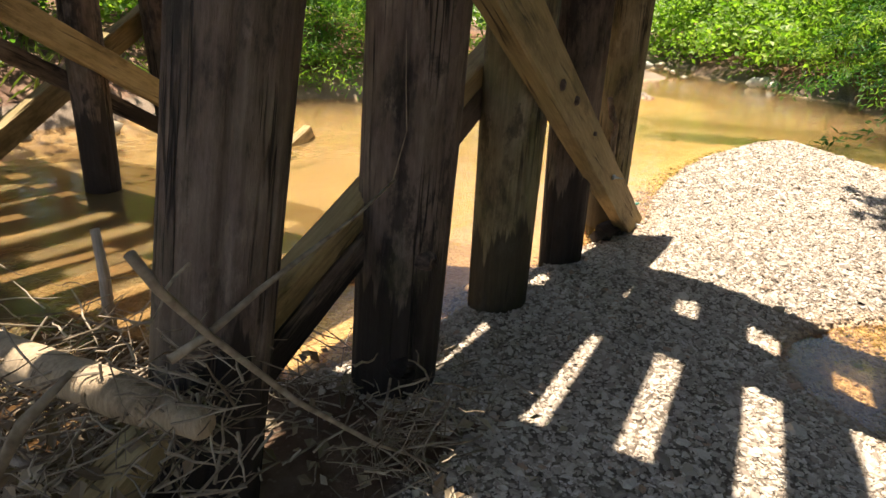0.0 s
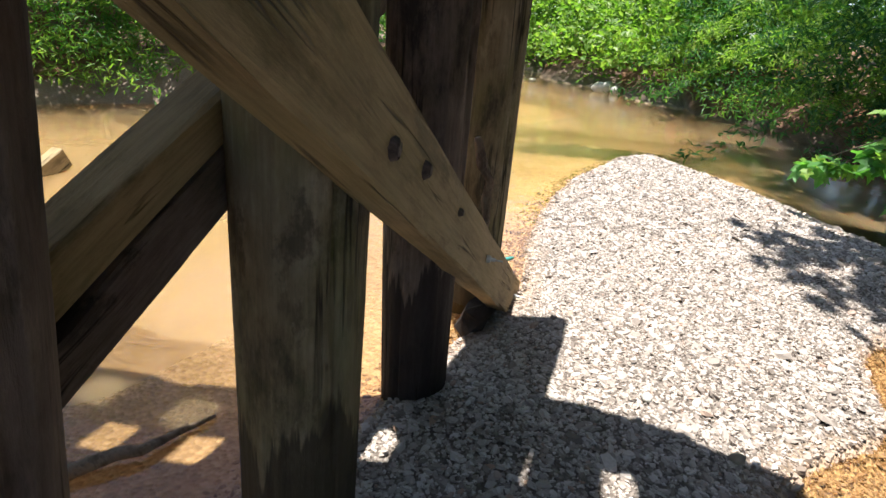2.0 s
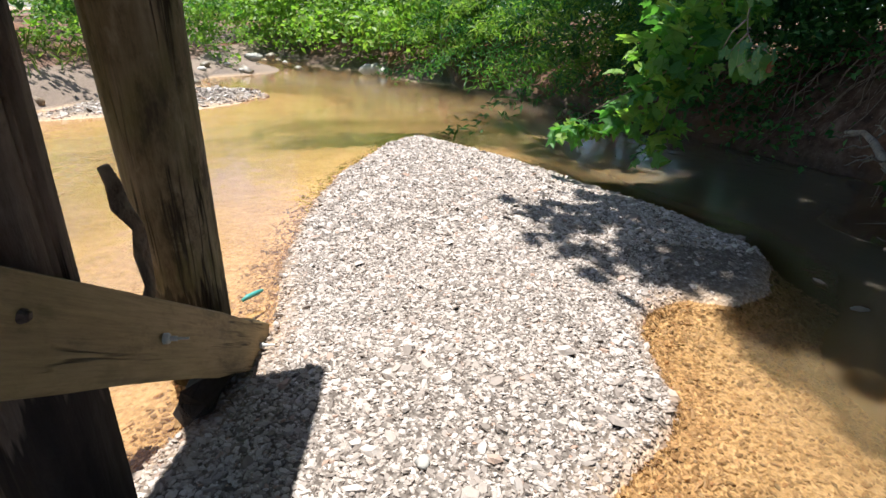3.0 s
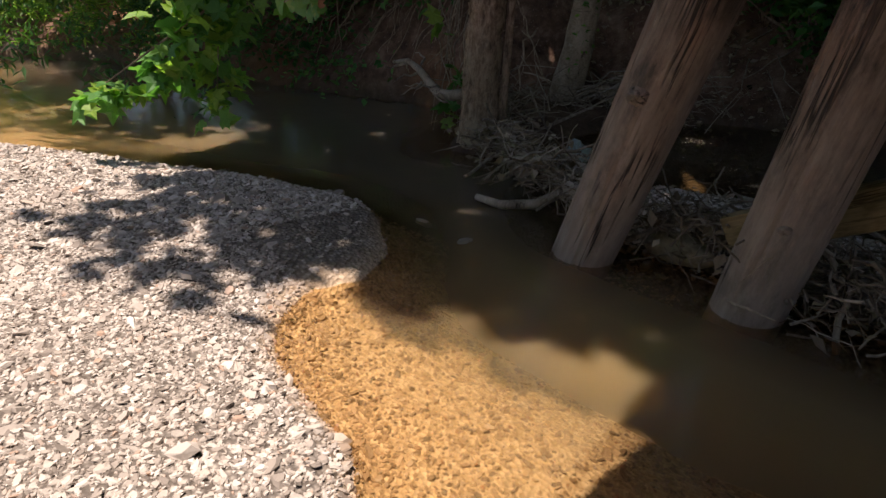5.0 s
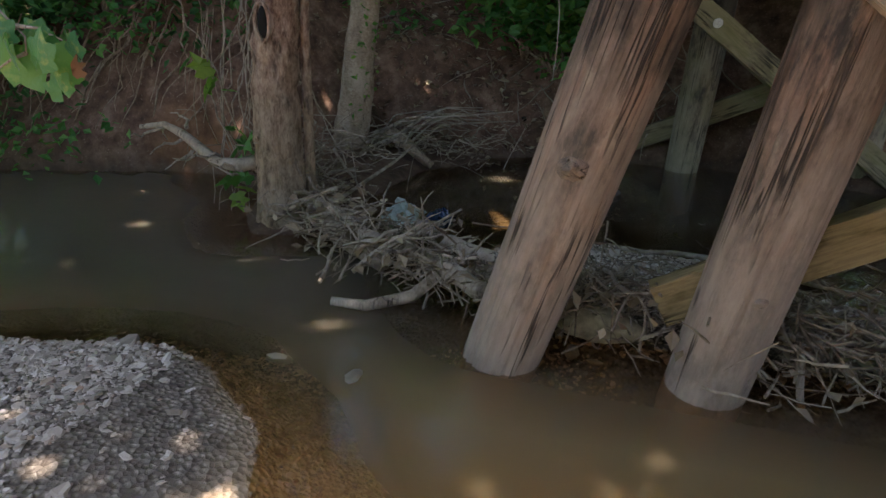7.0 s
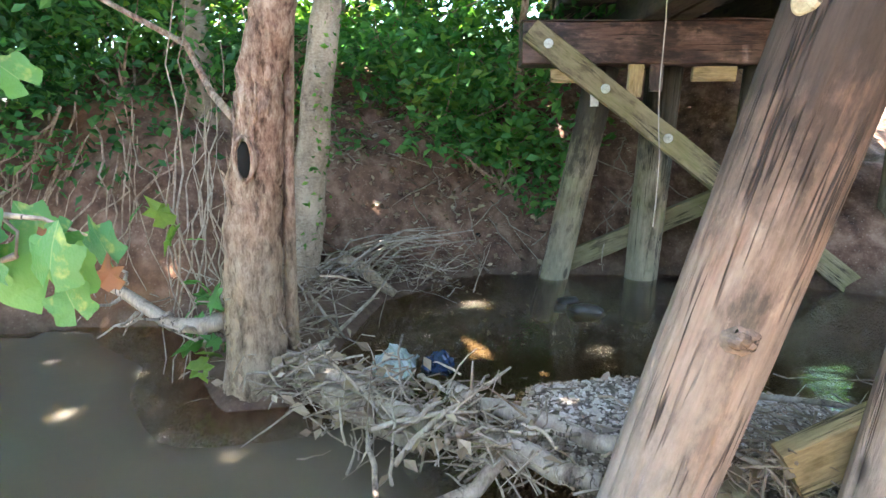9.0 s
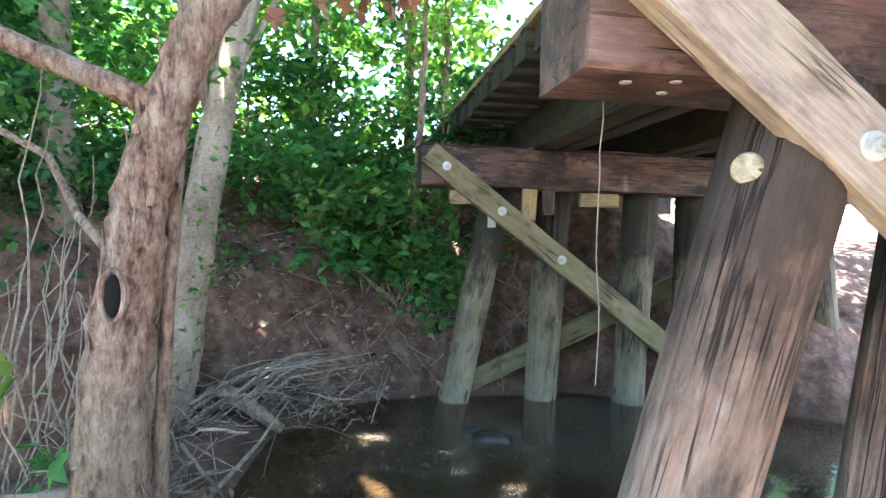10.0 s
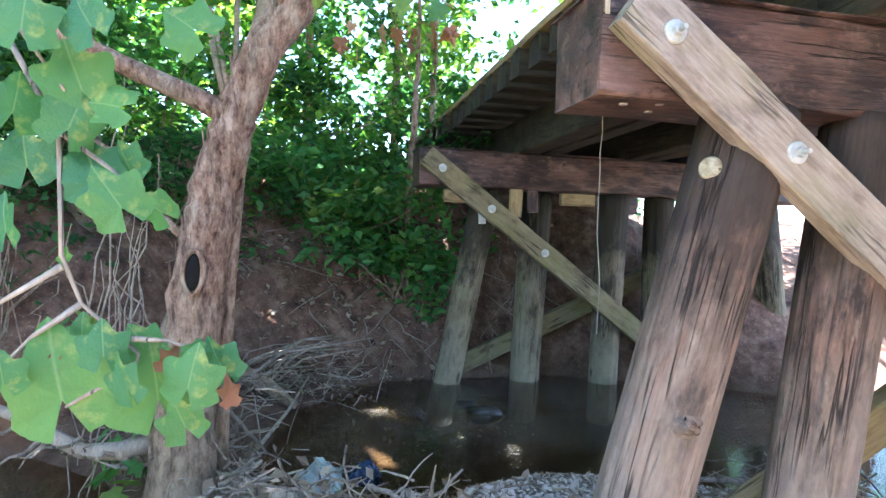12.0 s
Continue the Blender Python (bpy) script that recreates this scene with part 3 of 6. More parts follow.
gx, gy = grade(-700, -7.0, 9.5, 700, 0.055), grade(-700, -1.0, 10.5, 700, 0.055, 34)
GX, GY = np.meshgrid(gx, gy)
gh, gg, gs = land(GX, GY)
tagged(lay("ground", GROUND, gx, gy, gh, {"gravel": gg, "sand": gs, "eastward": np.clip((GX - 2.75) / 0.7, 0, 1)}), "creek bed, gravel bar and brown clay banks", "ground", kind="structure")
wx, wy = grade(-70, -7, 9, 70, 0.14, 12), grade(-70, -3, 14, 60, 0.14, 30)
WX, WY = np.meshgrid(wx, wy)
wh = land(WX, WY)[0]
# Depth counts less than half in the east pool, so less silt shows.
tagged(lay("water", WATER, wx, wy, np.zeros_like(WX), {"depth": np.maximum(0, -wh) * np.where((WX > 4.4) & (WY < 5.7), 0.45, 1.0), "eastward": np.clip((WX - 2.65) / 0.9, 0, 1)}), "shallow silty amber creek water", "water", kind="structure")


def floor_at(x, y):
    return float(land(np.array([x]), np.array([y]))[0][0])


# ---- trestle bents ----
CAP_LOW, CAP_TOP = 1.975, 2.33


def bent(x, piles, mat, label, cap_end, cap_skew=0.0, tone="", cap_back=-0.45, seeds=0, mossy=()):
    """A trestle bent: driven piles under one squared cap timber. piles: (x, y at the ground, y at the cap, radius)."""
    t = thing("trestle_bent", (x, 2.0, 0), label, "bridge support", "trestle bents")
    for i, (px, y0, y1, r) in enumerate(piles):
        low = min(floor_at(px, y0), 0) - 0.45
        dy = (y1 - y0) / CAP_LOW
        pile((px, y0 + dy * low, low), (px, y1, CAP_LOW + 0.004), r * 0.97, r * 1.06, PILE_MOSS if i in mossy else mat, t, "olive-stained round timber pile, dark and wet at its foot" if i in mossy else tone, seeds + i)
    beam("cap_beam", (x + cap_skew * (cap_back - 2.5), cap_back, (CAP_LOW + CAP_TOP) / 2), (x + cap_skew * (cap_end - 2.5), cap_end, (CAP_LOW + CAP_TOP) / 2), 0.37, CAP_TOP - CAP_LOW, CAP_WOOD, t, "squared red-brown cap timber", bevel=0.014, wear=0.004)
    return t


bent_a = bent(-0.2335, [(-0.13, 4.24, 3.84, 0.13), (-0.165, 3.307, 3.09, 0.124), (-0.25, 2.55, 2.53, 0.138), (-0.31, 1.712, 1.86, 0.155), (-0.40, 0.91, 1.31, 0.142), (-0.40, 0.1, 0.45, 0.145)], PILE_A, "dark creosoted timber trestle bent standing in gravel", 4.27, 0.075, "dark cracked round timber pile", seeds=10, mossy=(0, 2))
bent_b = bent(3.505, [(3.415, 4.01, 3.475, 0.158), (3.42, 3.206, 2.93, 0.15), (3.44, 2.335, 2.21, 0.145), (3.48, 1.6, 1.65, 0.155), (3.48, 0.85, 0.9, 0.15), (3.48, -0.3, 0.1, 0.15)], PILE_B, "reddish weathered timber trestle bent in shallow water", 4.14, 0.0, "weathered red-brown round timber pile, silted below", seeds=30)
bent_c = bent(7.18, [(7.27, 3.70, 3.34, 0.135), (7.31, 2.85, 2.77, 0.15), (7.13, 2.035, 1.98, 0.15), (7.2, 1.4, 1.4, 0.15), (7.2, 0.6, 0.6, 0.15), (7.2, -0.2, 0.1, 0.15)], PILE_C, "mossy timber trestle bent at the foot of the bank", 4.10, 0.0, "split grey-green round timber pile", seeds=50)
bent_d = bent(-3.70, [(-3.60, 4.48, 4.15, 0.115), (-3.62, 3.45, 3.4, 0.12), (-3.49, 2.68, 2.745, 0.12), (-3.55, 1.75, 1.75, 0.15), (-3.55, 0.9, 0.9, 0.15), (-3.55, -0.2, 0.1, 0.15)], PILE_A, "dark timber trestle bent standing in the creek", 4.2, 0.0, "dark round timber pile", seeds=70)


def brace(parent, x, y0, z0, y1, z1, wide, thick, mat, label, bolts=(), face=-1, dx=0.0, name="brace"):
    """A sway brace bolted across a bent's piles; bolts as shares of its length."""
    b = beam(name, (x, y0, z0), (x + dx, y1, z1), thick, wide, mat, parent, label, bevel=0.007, wear=0.0025)
    for s in bolts:
        bolt((x + dx * s + face * thick / 2, y0 + (y1 - y0) * s, z0 + (z1 - z0) * s), (face, 0, 0), b)
    return b


brace(bent_a, 0.055, 4.364, -0.03, 0.9, 2.10, 0.205, 0.09, BRACE_DARK, "broad olive-brown sway brace with knots", (), 1, -0.25)
brace(bent_a, -0.43, 3.95, 1.79, 0.55, 0.24, 0.09, 0.10, BRACE_DARK, "mossy sway brace with a pale upper edge")
brace(bent_a, -0.40, 3.9, 1.655, 0.7, 0.19, 0.105, 0.06, PILE_A, "dark rotten sway brace")
brace(bent_b, 3.272, 4.06, 2.268, 1.05, 0.0, 0.198, 0.085, BRACE_WOOD, "pale split sway brace with galvanised bolts", (0.045, 0.205, 0.375, 0.6), -1, -0.03)
brace(bent_b, 3.635, 3.40, 0.235, 0.385, 1.945, 0.19, 0.09, BRACE_DARK, "olive-brown sway brace behind the piles")
brace(bent_c, 6.955, 4.045, 2.25, 0.92, -0.06, 0.20, 0.085, BRACE_MOSS, "mossy split sway brace with galvanised bolts", (0.05, 0.21, 0.39), -1)
brace(bent_c, 7.40, 3.75, 0.05, 0.9, 1.35, 0.19, 0.09, BRACE_MOSS, "brown sway brace behind the piles")
brace(bent_d, -3.36, 4.42, -0.10, 0.576, 2.24, 0.175, 0.09, BRACE_DARK, "olive-brown sway brace")
brace(bent_d, -3.80, 4.634, 2.0, 1.03, -0.39, 0.155, 0.12, BRACE_DARK, "dark sunlit-topped sway brace")
brace(bent_d, -3.52, 5.04, 0.10, 4.45, -0.17, 0.16, 0.10, BRACE_DARK, "broken mossy brace end")
brace(bent_d, -3.62, 4.2, -0.16, 0.9, 1.8, 0.12, 0.08, PILE_A, "dark rotten sway brace")

# Dark block stands in for the shade of a hollow and its broken wood.
beam("rotten_end", (-0.05, 3.80, 0.05), (0.0, 4.28, 0.05), 0.11, 0.10, PILE_A, bent_a, "dark block for a shaded hollow with broken wood under the brace foot", side=(1, 0, 0), bevel=0.03, wear=0.014)

# plug, spare bolts and packing on the bents
m, _ = along((3.35, 3.675, 1.75), (3.27, 3.81, 1.77), (0, 0, 1))
part("plug", disc_geo(0.042, 0.026, 24, 0.1), END_GRAIN, bent_b, "round pale wooden plug", m)
bolt((3.315, 3.615, 1.862), (-1, 0.6, 0.05), bent_b, "small worn washer", 0.022)
for y, x in ((3.98, 3.44), (3.86, 3.40), (3.83, 3.52)):
    m, _ = along((x, y, CAP_LOW + 0.002), (x, y, CAP_LOW - 0.1), (1, 0, 0))
    part("bolt_head", disc_geo(0.016, 0.006, 12), GALV, bent_b, "small bright bolt head", m)
beam("packing_strip", (6.985, 3.46, 1.62), (6.985, 3.47, 1.90), 0.02, 0.07, GALV, bent_c, "grey metal strap", side=(1, 0, 0), bevel=0.002, wear=0.0)
beam("packing_block", (6.98, 3.13, 1.70), (6.98, 3.12, 1.97), 0.05, 0.13, BRACE_DARK, bent_c, "split packing board")
beam("packing_block", (6.99, 2.94, 1.75), (6.99, 2.95, 1.97), 0.05, 0.11, CAP_WOOD, bent_c, "split packing board")
beam("packing_block", (7.05, 2.62, 1.90), (7.05, 2.25, 1.90), 0.06, 0.12, BRACE_DARK, bent_c, "short packing board")
beam("packing_block", (7.0, 3.85, 1.88), (7.0, 3.55, 1.88), 0.06, 0.12, BRACE_DARK, bent_c, "short packing board")

# ---- deck ----
deck = thing("bridge_deck", (0, 1.85, CAP_TOP), "dark open timber trestle deck resting on the bents", "bridge deck")
ST = 0.35
spans = [-11.3, -7.4, -3.70, -0.19, 3.505, 7.18, 10.9]
for y0, y1 in ((2.69, 2.87), (2.89, 3.10), (1.58, 1.76), (1.77, 1.95), (0.62, 0.80), (0.82, 1.0)):
    for a, b in zip(spans, spans[1:]):
        beam("stringer", (a + 0.006, (y0 + y1) / 2, CAP_TOP + ST / 2 + 0.003), (b - 0.006, (y0 + y1) / 2, CAP_TOP + ST / 2 + 0.003), ST, y1 - y0, DECK_WOOD, deck, "deep creosoted stringer", side=(0, 0, 1), bevel=0.01, wear=0.003)
tie_mesh = None
rng = np.random.RandomState(4)
TIE, GAP = 0.355, 0.12
for i in range(-31, 31):
    x = GAP + 0.155 + 0.10 + i * TIE
    m, length = along((x, 0.10 + rng.uniform(-0.02, 0.02), CAP_TOP + ST + 0.105), (x + (0.04 if i == -1 else rng.normal(0, 0.006)), 3.60, CAP_TOP + ST + 0.105), (1, 0, 0))
    tie_mesh = tie_mesh or timber(3.5, 0.20, 0.20, 0.012, 10, 0.004).mesh("tie", DECK_WOOD)
    part("tie", tie_mesh, DECK_WOOD, deck, "", m)
for y in (3.47, 0.23):
    for a, b in zip(spans, spans[1:]):
        beam("edge_plank", (a + 0.004, y, CAP_TOP + ST + 0.235), (b - 0.004, y, CAP_TOP + ST + 0.235), 0.05, 0.30, BRACE_DARK, deck, "greyed edge plank", side=(0, 0, 1), bevel=0.006)
for x in (3.2, 3.78):
    beam("plate_washer", (x, 3.103, CAP_TOP + 0.15), (x, 3.116, CAP_TOP + 0.15), 0.085, 0.085, DRIFT, deck, "square plate washer", side=(0, 0, 1), bevel=0.004, wear=0)
bolt((3.2, 3.114, CAP_TOP + 0.15), (0, 1, 0), deck, "bolt through the stringer", 0.02)

# bank sill that carries the deck's last span
sill = thing("bank_sill", (9.3, 2, 0), "dark timber sill half buried in the bank", "bridge support")
beam("sill_beam", (10.9, -0.45, 2.15), (10.9, 4.2, 2.15), 0.34, 0.34, CAP_WOOD, sill, "old squared sill timber")
for i in range(3):
    beam("backwall_plank", (9.35 - 0.0 * i, 3.55, 1.35 + 0.26 * i), (9.35, 4.9 - 0.2 * i, 1.35 + 0.26 * i), 0.09, 0.24, DECK_WOOD, sill, "weathered bank plank")
sill2 = thing("bank_sill", (-11.3, 2, 0), "dark timber sill on the low bank", "bridge support")
beam("sill_beam", (-11.3, -0.45, 2.15), (-11.3, 4.2, 2.15), 0.34, 0.34, CAP_WOOD, sill2, "old squared sill timber")
for y in (0.2, 2.0, 3.8):
    pile((-11.3, y, floor_at(-11.3, y) - 0.3), (-11.3, y, 1.99), 0.15, 0.15, PILE_A, sill2, "", int(y * 10))
    pile((-7.4, y, floor_at(-7.4, y) - 0.3), (-7.4, y, 1.975), 0.15, 0.15, PILE_A, sill2, "", int(y * 10) + 3)
beam("cap_beam", (-7.4, -0.45, 2.152), (-7.4, 4.1, 2.152), 0.36, 0.35, CAP_WOOD, sill2, "old squared cap timber")

# Added board, unseen from below; it keeps sun out of one tie gap.
beam("loose_board", (1.55, 3.2, CAP_TOP + ST + 0.232), (2.75, 3.2, CAP_TOP + ST + 0.232), 0.03, 0.34, DECK_WOOD, deck, "dark board added over the ties to block sun", side=(0, 0, 1), bevel=0.006)


# ---- leaves and twigs ----
def unit(v):
    return v / np.maximum(np.linalg.norm(v, axis=1)[:, None], 1e-9)


def frames_for(n, rng, up=0.5, droop=0.0):
    """Random leaf frames: the way each leaf points, its width and its normal."""
    nor = rng.normal(0, 1, (n, 3))
    nor[:, 2] = np.abs(nor[:, 2]) + up
    nor = unit(nor)
    way = rng.normal(0, 1, (n, 3))
    way[:, 2] -= droop
    way = unit(way - nor * np.sum(way * nor, 1)[:, None])
    return way, np.cross(nor, way), nor


OVAL = (np.array([(0, 0, 0), (0.45, 0.30, 0.07), (1, 0, -0.06), (0.45, -0.30, 0.07)]), [(0, 2, 1), (0, 3, 2)])
LANCE = (np.array([(0, 0, 0), (0.4, 0.13, 0.03), (1, 0, -0.1), (0.4, -0.13, 0.03)]), [(0, 2, 1), (0, 3, 2)])
LOBED = (np.array([(0, 0, 0), (-0.06, 0.20, 0.02), (0.12, 0.46, 0.0), (0.27, 0.29, 0.05), (0.52, 0.50, -0.05), (0.60, 0.20, 0.04), (1.0, 0.0, -0.12), (0.60, -0.20, 0.04), (0.52, -0.50, -0.05), (0.27, -0.29, 0.05), (0.12, -0.46, 0.0), (-0.06, -0.20, 0.02), (0.45, 0, -0.03)]), [(12, 0, 1), (12, 1, 2), (12, 2, 3), (12, 3, 4), (12, 4, 5), (12, 5, 6), (12, 6, 7), (12, 7, 8), (12, 8, 9), (12, 9, 10), (12, 10, 11), (12, 11, 0)])


def leaves(pos, size, shape, rng, up=0.5, droop=0.0):
    """One mesh's worth of leaves at pos."""
    tv, tf = shape
    n, k = len(pos), len(tv)
    way, wid, nor = frames_for(n, rng, up, droop)
    s = size * rng.uniform(0.6, 1.25, n)[:, None, None]
    v = pos[:, None] + s * (tv[None, :, :1] * way[:, None] + tv[None, :, 1:2] * wid[:, None] + tv[None, :, 2:] * nor[:, None])
    f = (np.array(tf)[None] + (np.arange(n) * k)[:, None, None]).reshape(-1, 3)
    return v.reshape(-1, 3), f


def leaf_mesh(name, pos, size, mat, shape=OVAL, seed=1, up=0.5, droop=0.0):
    v, f = leaves(np.asarray(pos, float), size, shape, np.random.RandomState(seed), up, droop)
    me = bpy.data.meshes.new(name)
    me.from_pydata(v, [], f.tolist())
    me.materials.append(mat)
    return me


def clumps(centres, spread, per, rng):
    """Points gathered in flattened clumps round centres, thin at their edges."""
    c = np.repeat(np.asarray(centres, float), per, 0)
    return c + np.clip(rng.normal(0, 1, c.shape), -1.7, 1.7) * np.asarray(spread)


def twig_bundle(centre, reach, count, length, rng, thick=(0.002, 0.007), flat=0.35, geo=None, bias=None):
    """Loose crooked twigs heaped round centre."""
    geo = geo or Geo()
    for _ in range(count):
        c = np.asarray(centre) + rng.normal(0, 1, 3) * np.asarray(reach)
        d = rng.normal(0, 1, 3) * (1, 1, flat) + (0 if bias is None else np.asarray(bias))
        d /= np.linalg.norm(d)
        half = length * rng.uniform(0.3, 1.0) / 2
        r = rng.uniform(*thick)
        geo.tube(wander(c - d * half, c + d * half, 5, length * 0.025, 0, rng), [r, r * 0.9, r * 0.4], 5)
    return geo


# ---- trees ----
def tree(name, path, radii, label, crown, size, mat, shape=OVAL, limbs=7, seed=1, seg=16, bark=BARK, droop=0.0, group="creekside trees"):
    """A tree: a tapered trunk along path, limbs out to its leaf clumps, and a crown of single leaves."""
    rng = np.random.RandomState(seed)
    t = thing(name, path[0], label, "tree", group)
    pts = np.asarray(path, float)
    k = 26 if seg < 20 else 70
    q = np.linspace(0, len(pts) - 1, k)
    p = np.stack([np.interp(q, np.arange(len(pts)), pts[:, i]) for i in range(3)], 1)
    p[1:-1] += rng.normal(0, 0.006, (k - 2, 3))
    part("trunk", Geo().tube(p, radii, seg, 0.035), bark, t, "", None, True)
    centres, spread, per = crown
    for c in centres[:limbs]:
        s = p[int(k * rng.uniform(0.62, 0.95))]
        part("limb", Geo().tube(wander(s, c, 9, 0.05, -0.1, rng), [radii[-1] * 0.55, radii[-1] * 0.3, 0.008], 7, 0.03), bark, t, "", None, True)
    pos = clumps(centres, spread, per, rng)
    if group == "channel trees":
        pos = let_sun_in(pos)
    part("crown", leaf_mesh("crown", pos, size, mat, shape, seed + 1, 0.6, droop), mat, t, "many single green leaves")
    return t


rng = np.random.RandomState(21)
# crown places high over the east channel and the bridge's east end
canopy = []
for gx_, gy_, low in [(i, j, k) for k in (5.8, 7.4) for i in np.arange(1.2, 9.3, 0.66) for j in np.arange(1.2, 11.6, 0.66)]:
    x, y, z = gx_ + rng.uniform(-0.25, 0.25), gy_ + rng.uniform(-0.25, 0.25), low + rng.uniform(0, 1.6)
    edge = np.interp(y - 0.116 * z, (2.5, 2.9, 3.15, 3.8, 4.25, 4.8, 5.3, 6.0, 6.4, 6.7, 7.6, 8.2), (2.3, 2.6, 3.1, 2.9, 2.6, 2.5, 2.4, 2.6, 2.9, 3.9, 3.9, 2.9))
    if x + 0.135 * z > edge and rng.uniform() < (0.96 if x + 0.135 * z < 8.3 else 0.35):
        canopy.append((x, y, z))
# Extra clumps added back along the sun, to keep the bank foot shaded.
canopy += [(x, y, 6.4 + 0.3 * math.sin(x * 9 + y * 5)) for x in (5.9, 6.4, 6.9, 7.4) for y in (5.1, 5.6, 6.1, 6.6)]
canopy += [(1.35, 6.1, 6.0), (1.5, 6.45, 6.2), (1.55, 5.75, 6.1)]
canopy = np.array(canopy)
# small openings in the leaf roof: where each one's sunlight reaches the ground, and its size
GAPS = [(6.30, 4.50, 0.20), (5.36, 3.67, 0.13), (5.14, 3.69, 0.11), (5.83, 3.27, 0.11), (5.29, 4.05, 0.07), (3.02, 4.67, 0.10), (3.5, 4.8, 0.11), (3.3, 4.5, 0.06), (2.45, 4.69, 0.14), (2.46, 5.47, 0.12), (2.6, 5.2, 0.07), (2.3, 5.15, 0.08), (2.15, 5.35, 0.10), (2.05, 4.9, 0.10), (2.2, 4.75, 0.07), (1.95, 5.2, 0.10), (2.35, 5.0, 0.07), (2.7, 5.5, 0.07), (2.55, 4.93, 0.05), (2.3, 5.6, 0.09), (4.76, 6.55, 0.11), (4.08, 5.5, 0.10), (6.5, 7.5, 0.2), (3.1, 6.36, 0.08), (3.25, 6.0, 0.06), (7.62, 4.75, 0.16), (7.75, 4.3, 0.14), (8.3, 5.0, 0.2), (8.6, 4.4, 0.25), (8.9, 5.5, 0.3), (4.3, 4.9, 0.08), (6.9, 5.05, 0.14), (6.7, 5.35, 0.14), (7.2, 4.9, 0.14), (6.55, 4.9, 0.09), (7.3, 5.4, 0.14), (4.4, 5.2, 0.10), (4.0, 4.7, 0.08), (6.75, 5.7, 0.10), (4.72, 5.62, 0.1)]


def let_sun_in(pos):
    """Leaves without those in the openings of the leaf roof, and ragged along its sunny edge."""
    sx, sy = pos[:, 0] + 0.135 * pos[:, 2], pos[:, 1] - 0.116 * pos[:, 2]
    keep = np.ones(len(pos), bool)
    for x, y, r in GAPS:
        keep &= np.hypot(sx - x, sy - y) > r * (1 + 0.3 * np.sin(3 * np.arctan2(sy - y, sx - x) + x * 9))
    rim = np.interp(sy, (2.9, 3.2, 3.47, 3.6, 3.8, 4.0, 4.1, 4.26, 4.45, 4.6), (2.3, 2.55, 2.8, 2.68, 2.55, 2.6, 2.45, 2.25, 2.36, 2.2))
    return pos[keep & ((sx > rim) | (sy < 2.9) | (sy > 4.6))]


trunks = np.array([(4.5, 4.9), (6.4, 5.5), (7.2, 7.0)])
owner = np.argmin(np.linalg.norm(canopy[:, None, :2] - trunks[None], axis=2), 1)
t1 = tree("tree", [(4.64, 5.70, -0.25), (4.61, 5.67, 0.4), (4.58, 5.65, 0.84), (4.56, 5.60, 1.25), (4.54, 5.55, 1.65), (4.52, 5.46, 1.98), (4.5, 5.32, 2.36), (4.48, 5.10, 2.68), (4.45, 4.88, 2.95), (4.4, 4.7, 3.5), (4.4, 4.6, 7.4)], [0.185, 0.15, 0.138, 0.124, 0.106, 0.097, 0.09, 0.082, 0.075, 0.055, 0.03], "leaning creekside tree with flaking tan bark and a hollow", (canopy[owner == 0], (0.34, 0.34, 0.18), 120), 0.20, LEAF_SUN, LOBED, 8, 31, 36, group="channel trees")
# A black solid on the trunk stands in for the shaded hollow.
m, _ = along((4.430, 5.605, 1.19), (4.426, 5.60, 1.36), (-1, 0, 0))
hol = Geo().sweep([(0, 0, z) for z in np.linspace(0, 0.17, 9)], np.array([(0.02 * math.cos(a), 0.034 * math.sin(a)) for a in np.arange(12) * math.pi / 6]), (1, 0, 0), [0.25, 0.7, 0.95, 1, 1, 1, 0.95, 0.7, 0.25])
part("hollow", hol, HOLLOW_SHADE, t1, "black solid coloured as the shade of an upright hollow", m, True)
lip = Geo().sweep([(0.012, 0.044 * math.sin(a), 0.085 + 0.105 * math.cos(a)) for a in np.linspace(0, 2 * math.pi, 20)], np.array([(0.011 * math.cos(a), 0.011 * math.sin(a)) for a in np.arange(8) * math.pi / 4]), (1, 0, 0))
part("hollow_lip", lip, BARK, t1, "smooth healed bark round the hollow", m, True)
part("limb", Geo().tube([(4.50, 5.45, 2.02), (4.47, 5.62, 2.10), (4.42, 5.9, 2.2), (4.40, 6.3, 2.38), (4.3, 6.9, 2.75), (4.1, 7.5, 3.3)], [0.06, 0.045, 0.042, 0.036, 0.02], 12, 0.03), BARK, t1, "stout side limb", None, True)
part("limb", Geo().tube(wander((4.55, 5.62, 1.25), (4.35, 5.5, 1.62), 5, 0.01), [0.02, 0.014, 0.005], 8), BARK, t1, "broken stub", None, True)
part("limb", Geo().tube([(4.62, 5.70, 1.45), (4.8, 5.9, 1.6), (5.0, 6.11, 1.87), (5.0, 6.59, 2.12), (5.1, 7.2, 2.3)], [0.022, 0.018, 0.012], 8, 0.03), BARK, t1, "thin bent limb", None, True)
part("stem", Geo().tube([(4.68, 5.50, -0.1), (4.68, 5.49, 0.6), (4.66, 5.47, 1.2), (4.62, 5.42, 1.9), (4.6, 5.3, 2.6)], [0.04, 0.032, 0.03, 0.026, 0.02], 10, 0.03), BARK, t1, "thin second stem", None, True)
